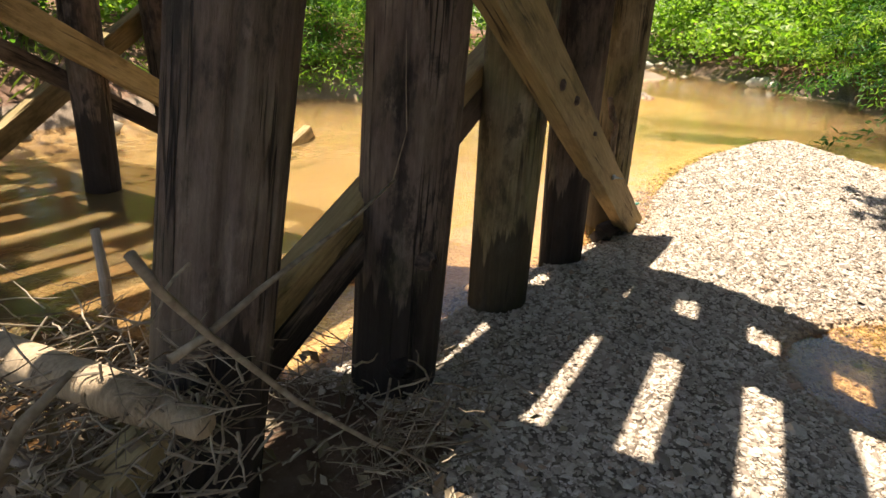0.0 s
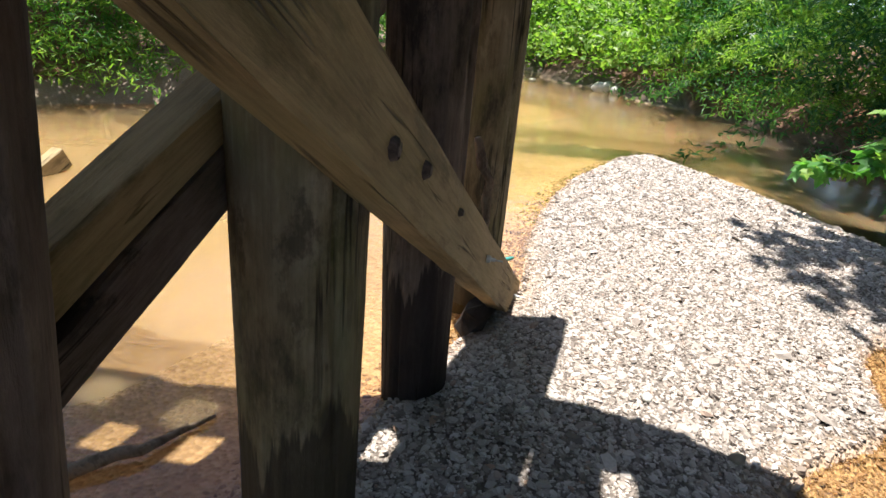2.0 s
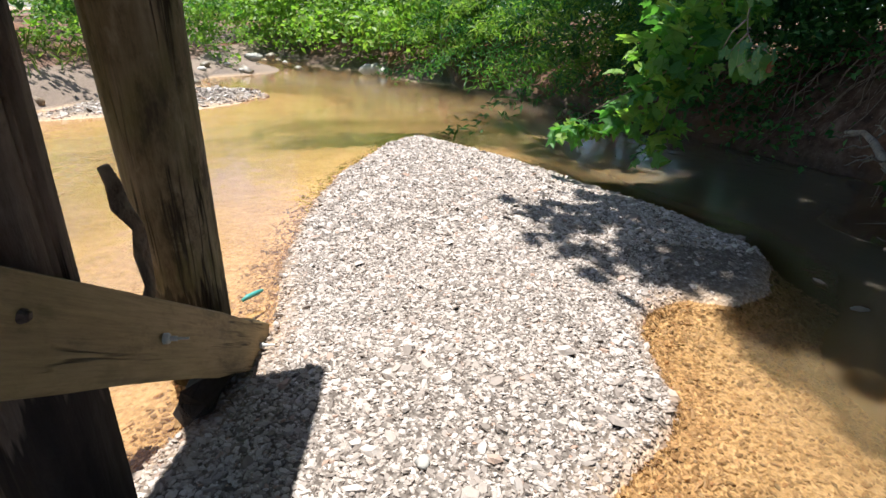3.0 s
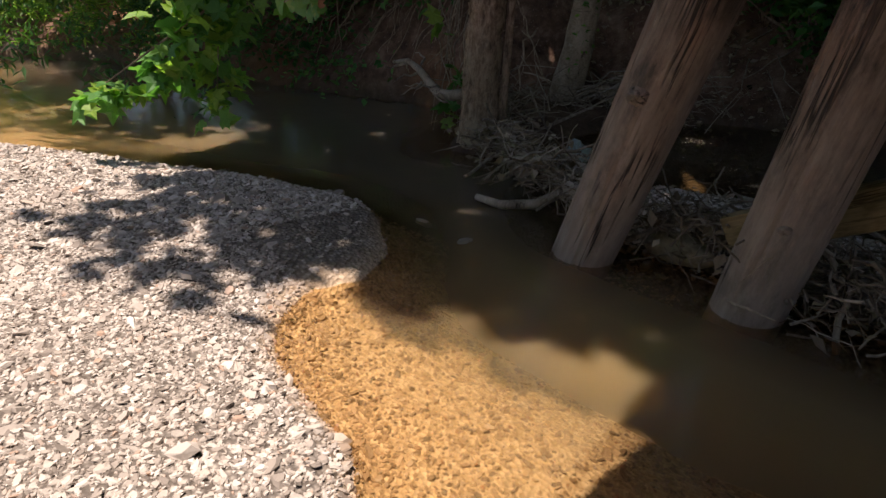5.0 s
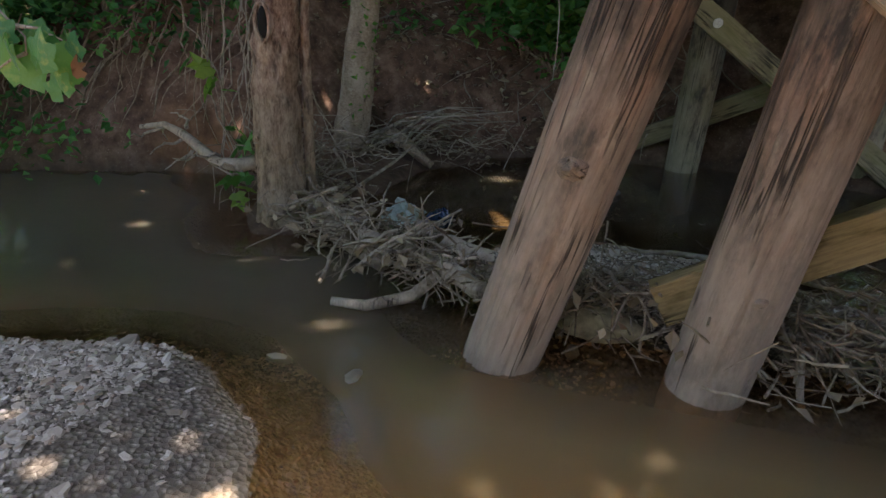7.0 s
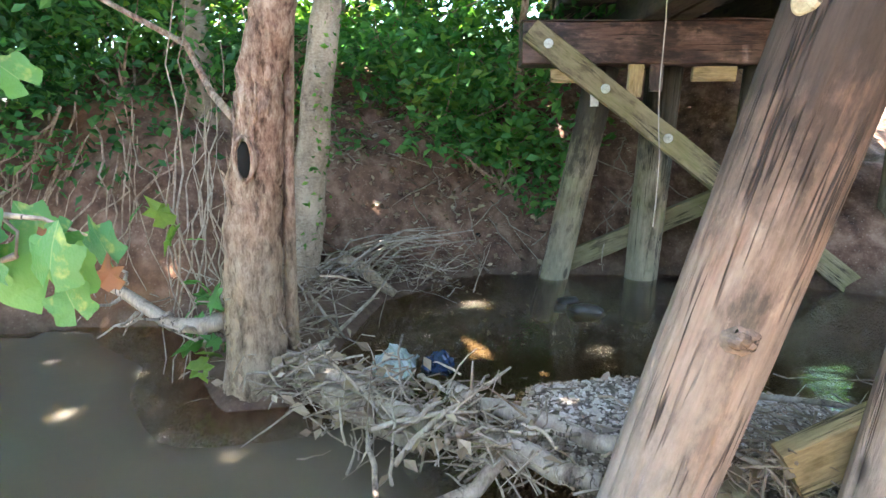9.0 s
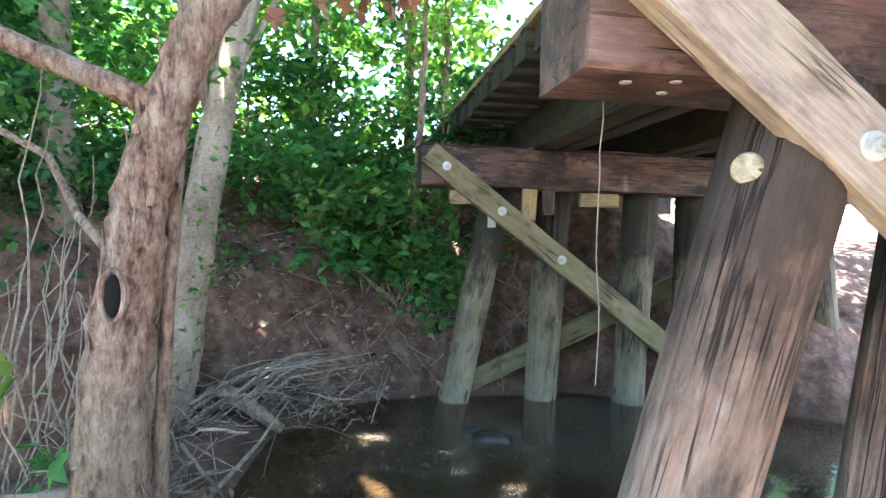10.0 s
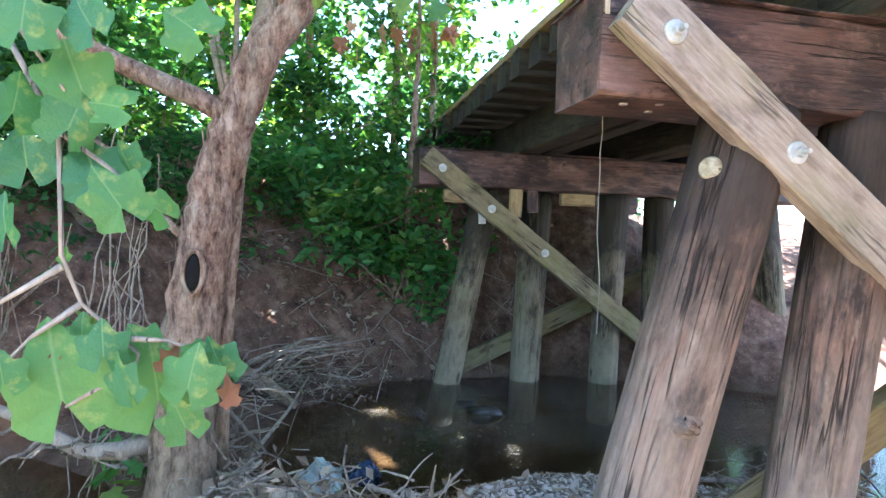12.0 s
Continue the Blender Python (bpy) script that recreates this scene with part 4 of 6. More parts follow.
for _ in range(170):
    z = rng.uniform(0.15, 2.9)
    c = np.array([np.interp(z, (0.0, 0.84, 1.25, 1.98, 2.36, 2.95), v) for v in ((4.62, 4.58, 4.56, 4.52, 4.5, 4.45), (5.68, 5.65, 5.60, 5.46, 5.32, 4.88))] + [z])
    r = np.interp(z, (0, 0.84, 1.65, 2.9), (0.165, 0.14, 0.112, 0.085))
    a = rng.uniform(0, 6.3)
    o = np.array((math.cos(a), math.sin(a), 0))
    w = np.array((-math.sin(a), math.cos(a), 0)) * rng.uniform(0.006, 0.02)
    h = rng.uniform(0.03, 0.1)
    b = c + o * (r - 0.004)
    flake = Geo().add([b - w, b + w, b + w * 0.8 + o * 0.012 + (0, 0, h), b - w * 0.7 + o * 0.016 + (0, 0, h), b - w + o * 0.006, b + w + o * 0.006], [(0, 1, 2, 3), (4, 3, 2, 5), (0, 4, 5, 1), (0, 3, 4), (1, 5, 2)])
    part("bark_flake", flake, BARK, t1)
t2 = tree("tree", [(6.52, 6.05, -0.2), (6.5, 5.98, 0.3), (6.5, 5.92, 0.61), (6.5, 5.85, 1.2), (6.5, 5.67, 2.4), (6.45, 5.45, 3.4), (6.4, 5.3, 7.8)], [0.22, 0.17, 0.155, 0.135, 0.112, 0.09, 0.05], "straight grey-brown tree on the bank with ivy", (canopy[owner == 1], (0.36, 0.36, 0.2), 180), 0.20, LEAF_SUN, OVAL, 9, 41, bark=PALE_BARK, group="channel trees")
part("wire_loop", Geo().tube([(6.5 + 0.143 * math.cos(a), 5.87 + 0.143 * math.sin(a), 1.04 + 0.02 * math.cos(a)) for a in np.linspace(0, 6.3, 25)], [0.005], 6), TWIG, t2, "rusty wire round the trunk")
ivy = np.array([(6.4 + rng.uniform(-0.12, 0.05), 5.76 - 0.12 * (z - 1) + rng.normal(0, 0.05), z) for z in rng.uniform(0.5, 3.0, 130)])
part("ivy", leaf_mesh("ivy", ivy, 0.06, LEAF_SUN, OVAL, 5, 0.2, 0.4), LEAF_SUN, t2, "small climbing ivy leaves")
t3 = tree("tree", [(6.95, 7.05, 0.4), (7.0, 6.95, 1.5), (7.0, 7.0, 2.5), (7.1, 7.1, 4.0), (7.2, 7.0, 8.0)], [0.19, 0.15, 0.12, 0.10, 0.05], "mossy tree rooted in the undercut bank", (canopy[owner == 2], (0.36, 0.36, 0.2), 180), 0.20, LEAF_DARK, OVAL, 9, 51, bark=PALE_BARK, group="channel trees")
sap = [(8.0 + rng.uniform(-0.9, 0.9), 4.0 + rng.uniform(-1.0, 1.3), rng.uniform(3.3, 5.0)) for _ in range(16)]
tree("sapling", [(7.95, 4.12, 0.8), (7.9, 4.09, 1.34), (7.93, 4.02, 2.4), (7.9, 3.99, 3.4), (7.9, 4.0, 4.8)], [0.05, 0.045, 0.04, 0.03, 0.015], "slender sapling beside the bridge end", (sap, (0.3, 0.3, 0.15), 90), 0.10, LEAF_SUN, OVAL, 6, 61, 10)

# hanging bough of broad leaves over the channel
bough = thing("leafy_bough", (4.1, 7.5, 3.2), "hanging bough of broad lobed green leaves", "branch")
line = np.array([(4.1, 7.5, 3.3), (3.75, 7.25, 2.2), (3.45, 7.05, 1.45), (3.1, 6.95, 1.05), (2.75, 6.95, 0.85), (2.3, 6.98, 0.58)])
part("stem", Geo().tube(line, [0.018, 0.012, 0.004], 8, 0.04), BARK, bough, "", None, True)
part("stem", Geo().tube([(3.3, 7.0, 1.2), (3.1, 6.93, 0.8), (3.02, 6.9, 0.4)], [0.007, 0.003], 6), BARK, bough, "", None, True)
pos = np.concatenate([clumps([(2.24, 6.97, 0.50), (2.36, 6.97, 0.52), (2.5, 6.95, 0.53)], (0.06, 0.08, 0.035), 9, rng), clumps([(2.62, 6.95, 0.62), (2.75, 6.95, 0.76), (2.9, 6.95, 0.66), (3.03, 6.92, 0.50), (3.03, 6.9, 0.36), (3.1, 6.95, 0.68)], (0.075, 0.12, 0.07), 14, rng), clumps([(2.9, 6.95, 0.98), (3.1, 6.95, 0.92), (3.28, 7.0, 0.92), (2.85, 6.95, 1.22), (3.05, 6.95, 1.2), (3.25, 7.0, 1.2), (3.0, 7.0, 1.45), (3.3, 7.0, 1.5), (3.55, 7.05, 1.35), (3.68, 7.1, 1.18), (3.5, 7.1, 1.65), (3.8, 7.15, 1.6), (3.75, 7.2, 2.0)], (0.11, 0.15, 0.09), 20, rng)])
part("leaves", leaf_mesh("leaves", pos, 0.17, LEAF_BOUGH, LOBED, 8, 0.5, 0.9), LEAF_BOUGH, bough, "broad lobed leaves")["kind"] = "stuff"

# near spray of large leaves beside the bar
spray = thing("leaf_spray", (3.2, 6.2, 2.4), "drooping twig with large maple-like leaves, some browning", "branch")
for path in ([(3.2, 6.3, 2.4), (2.9, 5.75, 2.0), (2.75, 5.52, 1.65), (2.73, 5.505, 1.42), (2.73, 5.47, 1.33), (2.73, 5.40, 1.265), (2.73, 5.37, 1.235), (2.73, 5.38, 1.19)], [(2.73, 5.40, 1.265), (2.73, 5.32, 1.26), (2.73, 5.24, 1.23)], [(2.73, 5.47, 1.33), (2.73, 5.55, 1.27), (2.72, 5.60, 1.21)], [(2.73, 5.38, 1.19), (2.73, 5.44, 1.17), (2.72, 5.49, 1.14)], [(2.75, 5.52, 1.65), (2.73, 5.42, 1.58), (2.72, 5.36, 1.50)], [(2.9, 5.75, 2.0), (2.75, 5.6, 1.85), (2.72, 5.5, 1.72)], [(2.72, 5.50, 1.40), (2.71, 5.60, 1.33), (2.71, 5.68, 1.2)]):
    part("twig", Geo().tube(wander(path[0], path[-1], 2, 0) if len(path) < 3 else path, [0.007, 0.004, 0.0025], 6), DRIFT, spray, "", None, True)
big = [(5.49, 1.13, 0.25, 178), (5.34, 1.12, 0.22, 170), (5.27, 1.17, 0.14, 185), (5.215, 1.19, 0.12, 160), (5.28, 1.08, 0.11, 180), (5.57, 1.19, 0.1, 200), (5.48, 1.24, 0.1, 190), (5.25, 1.245, 0.07, 60), (5.42, 1.23, 0.11, 170), (5.36, 1.23, 0.1, 150), (5.37, 1.17, 0.12, 175), (5.47, 1.71, 0.17, 190), (5.45, 1.55, 0.16, 180), (5.38, 1.5, 0.14, 150), (5.39, 1.58, 0.11, 140), (5.5, 1.64, 0.13, 200), (5.39, 1.69, 0.11, 120), (5.58, 1.57, 0.14, 200), (5.58, 1.45, 0.12, 190), (5.58, 1.66, 0.13, 200), (5.28, 1.86, 0.15, 120), (5.55, 1.8, 0.14, 180), (5.5, 1.41, 0.045, 150), (5.33, 1.5, 0.1, 160), (5.44, 1.82, 0.13, 170)]
def broad_leaf(seed):
    """A five-lobed toothed leaf, cupped along its veins; tip along x, one metre long."""
    g = np.random.RandomState(seed)
    th = np.linspace(-2.75, 2.75, 57)
    lobes = ((0.0, 1.0, 0.52), (0.92, 0.80, 0.46), (-0.92, 0.80, 0.46), (1.9, 0.48, 0.40), (-1.9, 0.48, 0.40))
    r = np.maximum.reduce([ln * np.exp(-np.abs((th - a) / w) ** 1.15) for a, ln, w in lobes])
    r = 0.36 + 0.39 * r + 0.010 * np.sin(th * 26) * r + g.normal(0, 0.008, 57)
    v, f = [(0.12, 0, 0)], []
    for k in (0.5, 1.0):
        fold = 0.10 * np.abs(np.sin(th * 1.6)) * k
        v += [(0.12 + k * q * math.cos(a) * 1.05, k * q * math.sin(a), -0.25 * (k * q) ** 2 + c * 0.5) for q, a, c in zip(r, th, fold)]
    f = [(0, i, i + 1) for i in range(1, 57)] + [(i, i + 57, i + 58, i + 1) for i in range(1, 57)]
    v = np.array(v)
    v[:, 2] += 0.05 * np.sin(v[:, 1] * 7 + seed)
    return Geo().add(v, f)


for i, (y, z, s, turn) in enumerate(big):
    r = Matrix.Translation((2.72 + 0.05 * math.sin(i * 2.3), y, z)) @ Euler((radians(90 + 28 * math.sin(i * 1.7)), radians(turn + 78 + 18 * math.sin(i)), radians(-90 + 30 * math.sin(i * 3.1)))).to_matrix().to_4x4() @ Matrix.Diagonal((s * 0.78, s * 0.78, s * 0.78, 1))
    part("leaf", broad_leaf(i), LEAF_NEAR, spray, "large green lobed leaf" if i % 5 else "large leaf browning at its edge", r, True)
for i, (y, z) in enumerate(((5.20, 1.13), (5.52, 1.19), (5.33, 1.20))):
    r = Matrix.Translation((2.73, y, z)) @ Euler((radians(95), radians(260 + 20 * i), radians(-80))).to_matrix().to_4x4() @ Matrix.Diagonal((0.07, 0.07, 0.07, 1))
    part("dead_leaf", Geo().add(LOBED[0] * (1, 0.7, 3), LOBED[1]), LEAF_DEAD, spray, "withered orange-brown leaf", r, True)
dry = thing("withered_spray", (4.0, 4.75, 2.75), "hanging twig of withered orange leaves", "branch")
part("twig", Geo().tube(wander((4.3, 5.2, 2.9), (3.95, 4.5, 2.45), 8, 0.01, -0.04), [0.006, 0.003], 6), BARK, dry)
pos = np.array([(4.0 + rng.normal(0, 0.05), y + rng.normal(0, 0.02), 2.35 + rng.normal(0, 0.025)) for y in (4.95, 4.9, 4.88, 4.82, 4.8, 4.79, 4.72, 4.70, 4.66, 4.66, 4.64, 4.62, 4.62, 4.58, 4.57, 4.55, 4.54, 4.53, 4.52)])
part("dead_leaves", leaf_mesh("dead_leaves", pos, 0.078, LEAF_DEAD, LOBED, 3, 0.0, 3.0), LEAF_DEAD, dry, "curled orange leaves")
pos = np.array([(3.9 + rng.normal(0, 0.1), y, z) for y, z in zip(rng.uniform(4.4, 5.3, 26), rng.uniform(2.42, 2.75, 26))])
part("green_leaves", leaf_mesh("green_leaves", pos, 0.14, LEAF_BIG, LOBED, 4, 0.2, 1.2), LEAF_BIG, dry, "fresh green leaves above the dead ones")

# ---- shrubs and undergrowth on the banks ----
def on_land(xy, lift=0.0):
    xy = np.asarray(xy, float)
    return np.column_stack([xy, land(xy[:, 0], xy[:, 1])[0] + lift])


def shrub(x, y, r, h, size, mat, label, seed, per=60, n=14, shape=OVAL, lean=(0, 0)):
    """A shrub: stems from one foot and leaf clumps of uneven height."""
    g = np.random.RandomState(seed)
    z0 = floor_at(x, y)
    t = thing("shrub", (x, y, z0), label, "shrub", "bank shrubs")
    tips = np.column_stack([x + lean[0] + g.normal(0, r, n), y + lean[1] + g.normal(0, r, n), z0 + h * g.uniform(0.25, 1.0, n)])
    for tip in tips[:7]:
        part("stem", Geo().tube(wander((x, y, z0 - 0.05), tip, 6, 0.03, -0.05, g), [0.014, 0.009, 0.003], 6), BARK, t)
    part("foliage", leaf_mesh("foliage", clumps(tips, (r * 0.42, r * 0.42, h * 0.11), per, g), size, mat, shape, seed, 0.8), mat, t, "many small green leaves")
    return t


for i, (x, y, r, h, s) in enumerate([(7.75, 4.2, 0.36, 1.15, 0.085), (7.62, 3.85, 0.24, 0.9, 0.08), (7.9, 4.9, 0.4, 0.8, 0.085), (8.3, 4.7, 0.5, 0.8, 0.08), (8.1, 5.3, 0.4, 0.5, 0.07), (8.8, 4.2, 0.6, 0.9, 0.09), (8.9, 5.6, 0.7, 0.9, 0.08), (7.6, 6.4, 0.45, 0.9, 0.08), (6.6, 7.4, 0.5, 1.2, 0.08), (7.4, 8.0, 0.8, 1.6, 0.09), (8.6, 6.8, 0.9, 1.3, 0.09), (9.8, 4.9, 0.9, 1.2, 0.09), (9.6, 7.9, 1.2, 2.2, 0.10), (6.3, 8.4, 0.5, 1.2, 0.08), (10.6, 6.2, 1.2, 2.2, 0.10)]):
    if i < 5:
        shrub(x, y, r, h, s * 1.6, LEAF_BIG if i == 2 else LEAF_BANK, "large-leaved green shrub on the shaded clay bank", 100 + i, 17, 20)
    else:
        shrub(x, y, r, h, s * 1.3, LEAF_DARK if i % 2 else LEAF_SUN, "leafy green shrub on the shaded clay bank", 100 + i, 45 if i < 8 else 70)
for i, (x, y, r, h) in enumerate(((7.85, 4.55, 0.32, 0.75), (8.0, 4.95, 0.34, 0.6), (7.75, 4.05, 0.22, 0.8), (8.35, 5.35, 0.4, 0.6), (8.4, 4.4, 0.4, 0.8), (8.9, 4.9, 0.45, 0.7))):
    shrub(x, y, r, h, 0.135, (LEAF_BANK, LEAF_BIG, LEAF_SUN)[i % 3], "broad-leaved green shrub spilling down the bank", 140 + i, 26, 20)
for i, (x, y, z) in enumerate(((7.66, 5.48, 0.95), (7.66, 5.30, 0.94))):
    sd = thing("seedling", (x, y, z - 0.1), "single bright green seedling on bare clay", "plant", "seedlings")
    part("leaf", leaf_mesh("leaf", [(x - 0.05, y, z), (x - 0.06, y, z)], 0.14, LEAF_BIG, OVAL, 3 + i, 1.0), LEAF_BIG, sd)
    part("stem", Geo().tube([(x + 0.02, y, z - 0.12), (x - 0.03, y, z)], [0.003], 5), TWIG, sd)
vine = thing("vine_tangle", (4.72, 5.95, 0.0), "tangle of thin hanging vines and dry stems beside the hollow tree", "vines")
for i in range(15):
    a = (4.75 + rng.normal(0, 0.16), 6.05 + rng.normal(0, 0.16), rng.uniform(-0.02, 0.3))
    b = (4.75 + rng.normal(0, 0.2), 5.95 + rng.normal(0, 0.16), rng.uniform(0.9, 2.3))
    part("vine", Geo().tube(wander(a, b, 14, 0.026, 0, rng), [0.003, 0.006, 0.002], 5), TWIG, vine)
pos = np.concatenate([clumps([(4.45, 6.0, 1.0), (4.45, 5.92, 0.93)], (0.05, 0.07, 0.04), 3, rng), clumps([(4.6, 5.85, 0.3), (4.6, 5.95, 0.45)], (0.05, 0.08, 0.1), 8, rng)])
part("leaves", leaf_mesh("leaves", pos, 0.15, LEAF_BIG, LOBED, 6, 0.5), LEAF_BIG, vine, "few bright leaves")
hang = thing("hanging_roots", (5.9, 7.3, 1.2), "bare roots hanging from the undercut bank", "roots")
for i in range(54):
    y = rng.uniform(6.1, 9.4)
    x = np.interp(y, (6.3, 7.3, 8.5, 9.5), (5.75, 5.62, 5.3, 5.1)) + rng.uniform(0.0, 0.35)
    z = floor_at(x + 0.3, y) + rng.uniform(0.2, 0.7)
    r = rng.uniform(0.003, 0.011)
    part("root", Geo().tube(wander((x + 0.35, y, z), (x - rng.uniform(0, 0.25), y + rng.normal(0, 0.3), rng.uniform(0.02, z * 0.7)), 8, 0.04, 0, rng), [r, r, r * 0.4], 5), BARK, hang)

g = np.random.RandomState(15)
xy = np.column_stack([g.uniform(7.4, 11.5, 8200), g.uniform(3.6, 9.0, 8200)])
cover = on_land(xy, 0.05)
keep = (cover[:, 2] > 1.0 + 0.45 * waves(cover[:, 0], cover[:, 1], 31, 2.2)) & (waves(cover[:, 0], cover[:, 1], 32, 3.0) > -0.25)
tagged(new("ground_cover", leaf_mesh("ground_cover", cover[keep] + g.normal(0, 0.05, (keep.sum(), 3)), 0.115, LEAF_BANK, OVAL, 12, 1.0)), "low green leafy ground cover on the upper bank", "ground cover", kind="stuff")

# ---- far banks ----
def wood_edge(name, line, depth, height, count, size, mats, label, seed, per=90, overhang=0.0, low=0.2, shape=OVAL, droop=0.3, spread=0.42, spray=0.0):
    """A wall of uneven foliage along a bank line, with a few stems in it."""
    g = np.random.RandomState(seed)
    line = np.asarray(line, float)
    seg = np.r_[0, np.cumsum(np.linalg.norm(np.diff(line, axis=0), axis=1))]
    for k, mat in enumerate(mats):
        u = g.uniform(0, seg[-1], count)
        xy = np.column_stack([np.interp(u, seg, line[:, 0]), np.interp(u, seg, line[:, 1])])
        back = g.uniform(0, 1, count)
        tang = np.column_stack([np.interp(u, seg, np.gradient(line[:, 0], seg)), np.interp(u, seg, np.gradient(line[:, 1], seg))])
        tang /= np.linalg.norm(tang, axis=1)[:, None]
        xy = xy + np.column_stack([tang[:, 1], -tang[:, 0]]) * (back * depth - overhang)[:, None]
        z0 = np.maximum(0, land(xy[:, 0], xy[:, 1])[0])
        z = z0 + low + (height - low) * g.uniform(0, 1, count) * (0.45 + 0.55 * back)
        c = np.column_stack([xy, z])
        pos = clumps(c, (spread, spread, spread * 0.55), per, g)
        if spray:
            out = np.column_stack([-tang[:, 1], tang[:, 0]]) + g.normal(0, 0.6, (count, 2))
            far = g.uniform(0, 1, (count, per, 1)) ** 0.8 * spray * g.uniform(0.6, 1.3, (count, 1, 1))
            pos = (pos.reshape(count, per, 3) + np.concatenate([out[:, None] * far, -0.55 * far ** 1.7], 2)).reshape(-1, 3)
        me = leaf_mesh(name, pos, size, mat, shape, seed + k, 0.5, droop)
        tagged(new(name, me), label, "foliage", kind="stuff")


NE = [(5.3, 8.9), (5.0, 9.8), (4.7, 11.0), (4.1, 12.6), (3.2, 14.2), (1.9, 15.8)]
wood_edge("bank_thicket", [(7.4, 6.9), (6.4, 7.5), (5.8, 8.2), (5.4, 9.2)], 1.7, 3.4, 66, 0.10, (LEAF_DARK, LEAF_BANK), "dark thicket above the undercut bank", 199, 110, 0.45, 0.05, OVAL, 0.5, 0.3)
# This stretch gets only dark leaves, so its shade is in the colour.
wood_edge("bank_thicket", NE[:3], 2.2, 4.2, 80, 0.14, (LEAF_DARK, LEAF_DARK), "green thicket overhanging the creek, its shade put into dark leaves", 205, 130, 0.3, 0.7, LANCE, 0.8, 0.12, 1.1)
wood_edge("bank_thicket", NE[2:], 2.6, 4.4, 105, 0.13, (LEAF_BRIGHT, LEAF_SUN, LEAF_DARK), "dense green thicket overhanging the creek", 201, 125, 0.25, 0.65, LANCE, 0.8, 0.12, 0.9)
wood_edge("bank_thicket", [(2.4, 15.8), (1.6, 17.2), (0.9, 19.0), (-0.6, 21.0), (-2.8, 23.6), (-7, 28.5)], 4.0, 5.5, 150, 0.18, (LEAF_BRIGHT, LEAF_BRIGHT), "sunlit green thicket at the creek's far bend", 211, 110, 0.3, 0.4, OVAL, 0.4, 0.28, 1.0)
wood_edge("bank_thicket", [(-26, 36), (-11, 28.5), (-5.6, 24.5), (-2.9, 20.6), (-2.6, 18.6), (-3.3, 16.4), (-3.7, 14.6), (-4.3, 11.4), (-5.2, 9.0)], 4.5, 4.4, 200, 0.13, (LEAF_BRIGHT, LEAF_SUN), "bright sunlit thicket on the low bank", 221, 120, -0.6, 0.25, OVAL, 0.3, 0.18, 0.9)
wood_edge("bank_thicket", [(-5.3, 8.9), (-6.4, 7.4), (-6.7, 5.0), (-6.7, 2.0), (-6.7, -3)], 3.5, 3.6, 230, 0.11, (LEAF_BRIGHT, LEAF_SUN), "bright weeds and shrubs on the low sandy bank", 231, 120, -0.6, 0.2, OVAL, 0.3, 0.16, 0.8)
wood_edge("bank_thicket", [(-4.9, 8.9), (-5.7, 7.7), (-6.3, 6.3)], 1.6, 2.4, 60, 0.10, (LEAF_BRIGHT, LEAF_SUN), "green weeds hanging over the creek edge", 236, 110, 0.15, 0.15, LANCE, 0.6, 0.14, 0.6)
wood_edge("far_woods", [(15, 4), (14, 9), (9, 15), (5.5, 19), (2, 23), (-4, 30)], 6, 8.5, 115, 0.34, (LEAF_BRIGHT, LEAF_DARK), "tall woodland behind the bank", 241, 110, 0, 0.5, OVAL, 0.3, 0.7, 0.9)
wood_edge("far_woods", [(-20, 36), (-14, 26), (-11, 18), (-11, 8), (-12, -4), (-12, -14), (-4, -24), (6, -24), (14, -14), (15, -4), (14.5, 3)], 7, 9, 170, 0.34, (LEAF_SUN, LEAF_DARK), "tall woodland around the creek", 251, 120, 0, 0.5, OVAL, 0.3, 0.7, 0.9)
wood_edge("bank_thicket", [(9.0, 2.6), (9.2, 4.2), (9.0, 6.0), (8.2, 8.0), (7.0, 9.6), (6.2, 11.2)], 3.0, 4.0, 60, 0.16, (LEAF_BRIGHT, LEAF_DARK), "green understorey on the bank top", 261, 85, 0.0, 0.3, OVAL, 0.3, 0.16, 0.7)
for i, (x, y, r, h) in enumerate(((8.6, 9.6, 0.14, 7), (10.2, 6.4, 0.12, 7), (6.6, 11.8, 0.13, 6), (5.8, 14.2, 0.12, 7), (9.4, 5.2, 0.06, 6), (8.9, 3.6, 0.05, 5.5), (10.4, 3.9, 0.07, 6), (-6.9, 9.5, 0.10, 5), (-7.6, 4.6, 0.11, 6), (2.6, 18.6, 0.14, 8), (-4.9, 21.0, 0.12, 7))):
    z0 = floor_at(x, y)
    cr = [(x + rng.normal(0, 0.9), y + rng.normal(0, 0.9), z0 + h * rng.uniform(0.55, 1.0)) for _ in range(20)]
    tree("tree", [(x, y, z0 - 0.2), (x + 0.05, y, z0 + h * 0.4), (x + rng.normal(0, 0.2), y + rng.normal(0, 0.2), z0 + h * 0.9)], [r, r * 0.8, r * 0.3], "slim woodland tree on the creek bank", (cr, (0.45, 0.45, 0.25), 60), 0.15, LEAF_SUN if i % 2 else LEAF_DARK, OVAL, 6, 300 + i, 10)
# Unseen limb, set back along the sun to cast a shade band on the creek.
reach = [(x + rng.uniform(-0.2, 0.2), np.interp(x, (-1.4, 0.3, 1.8, 3.4, 5.0), (10.6, 10.75, 11.2, 11.5, 11.3)) + rng.uniform(-1, 1) * np.interp(x, (-1.4, 1.0, 3.0), (0.1, 0.45, 1.3)), 7 + rng.uniform(-0.3, 0.9)) for x in np.arange(-1.3, 5.2, 0.16)]
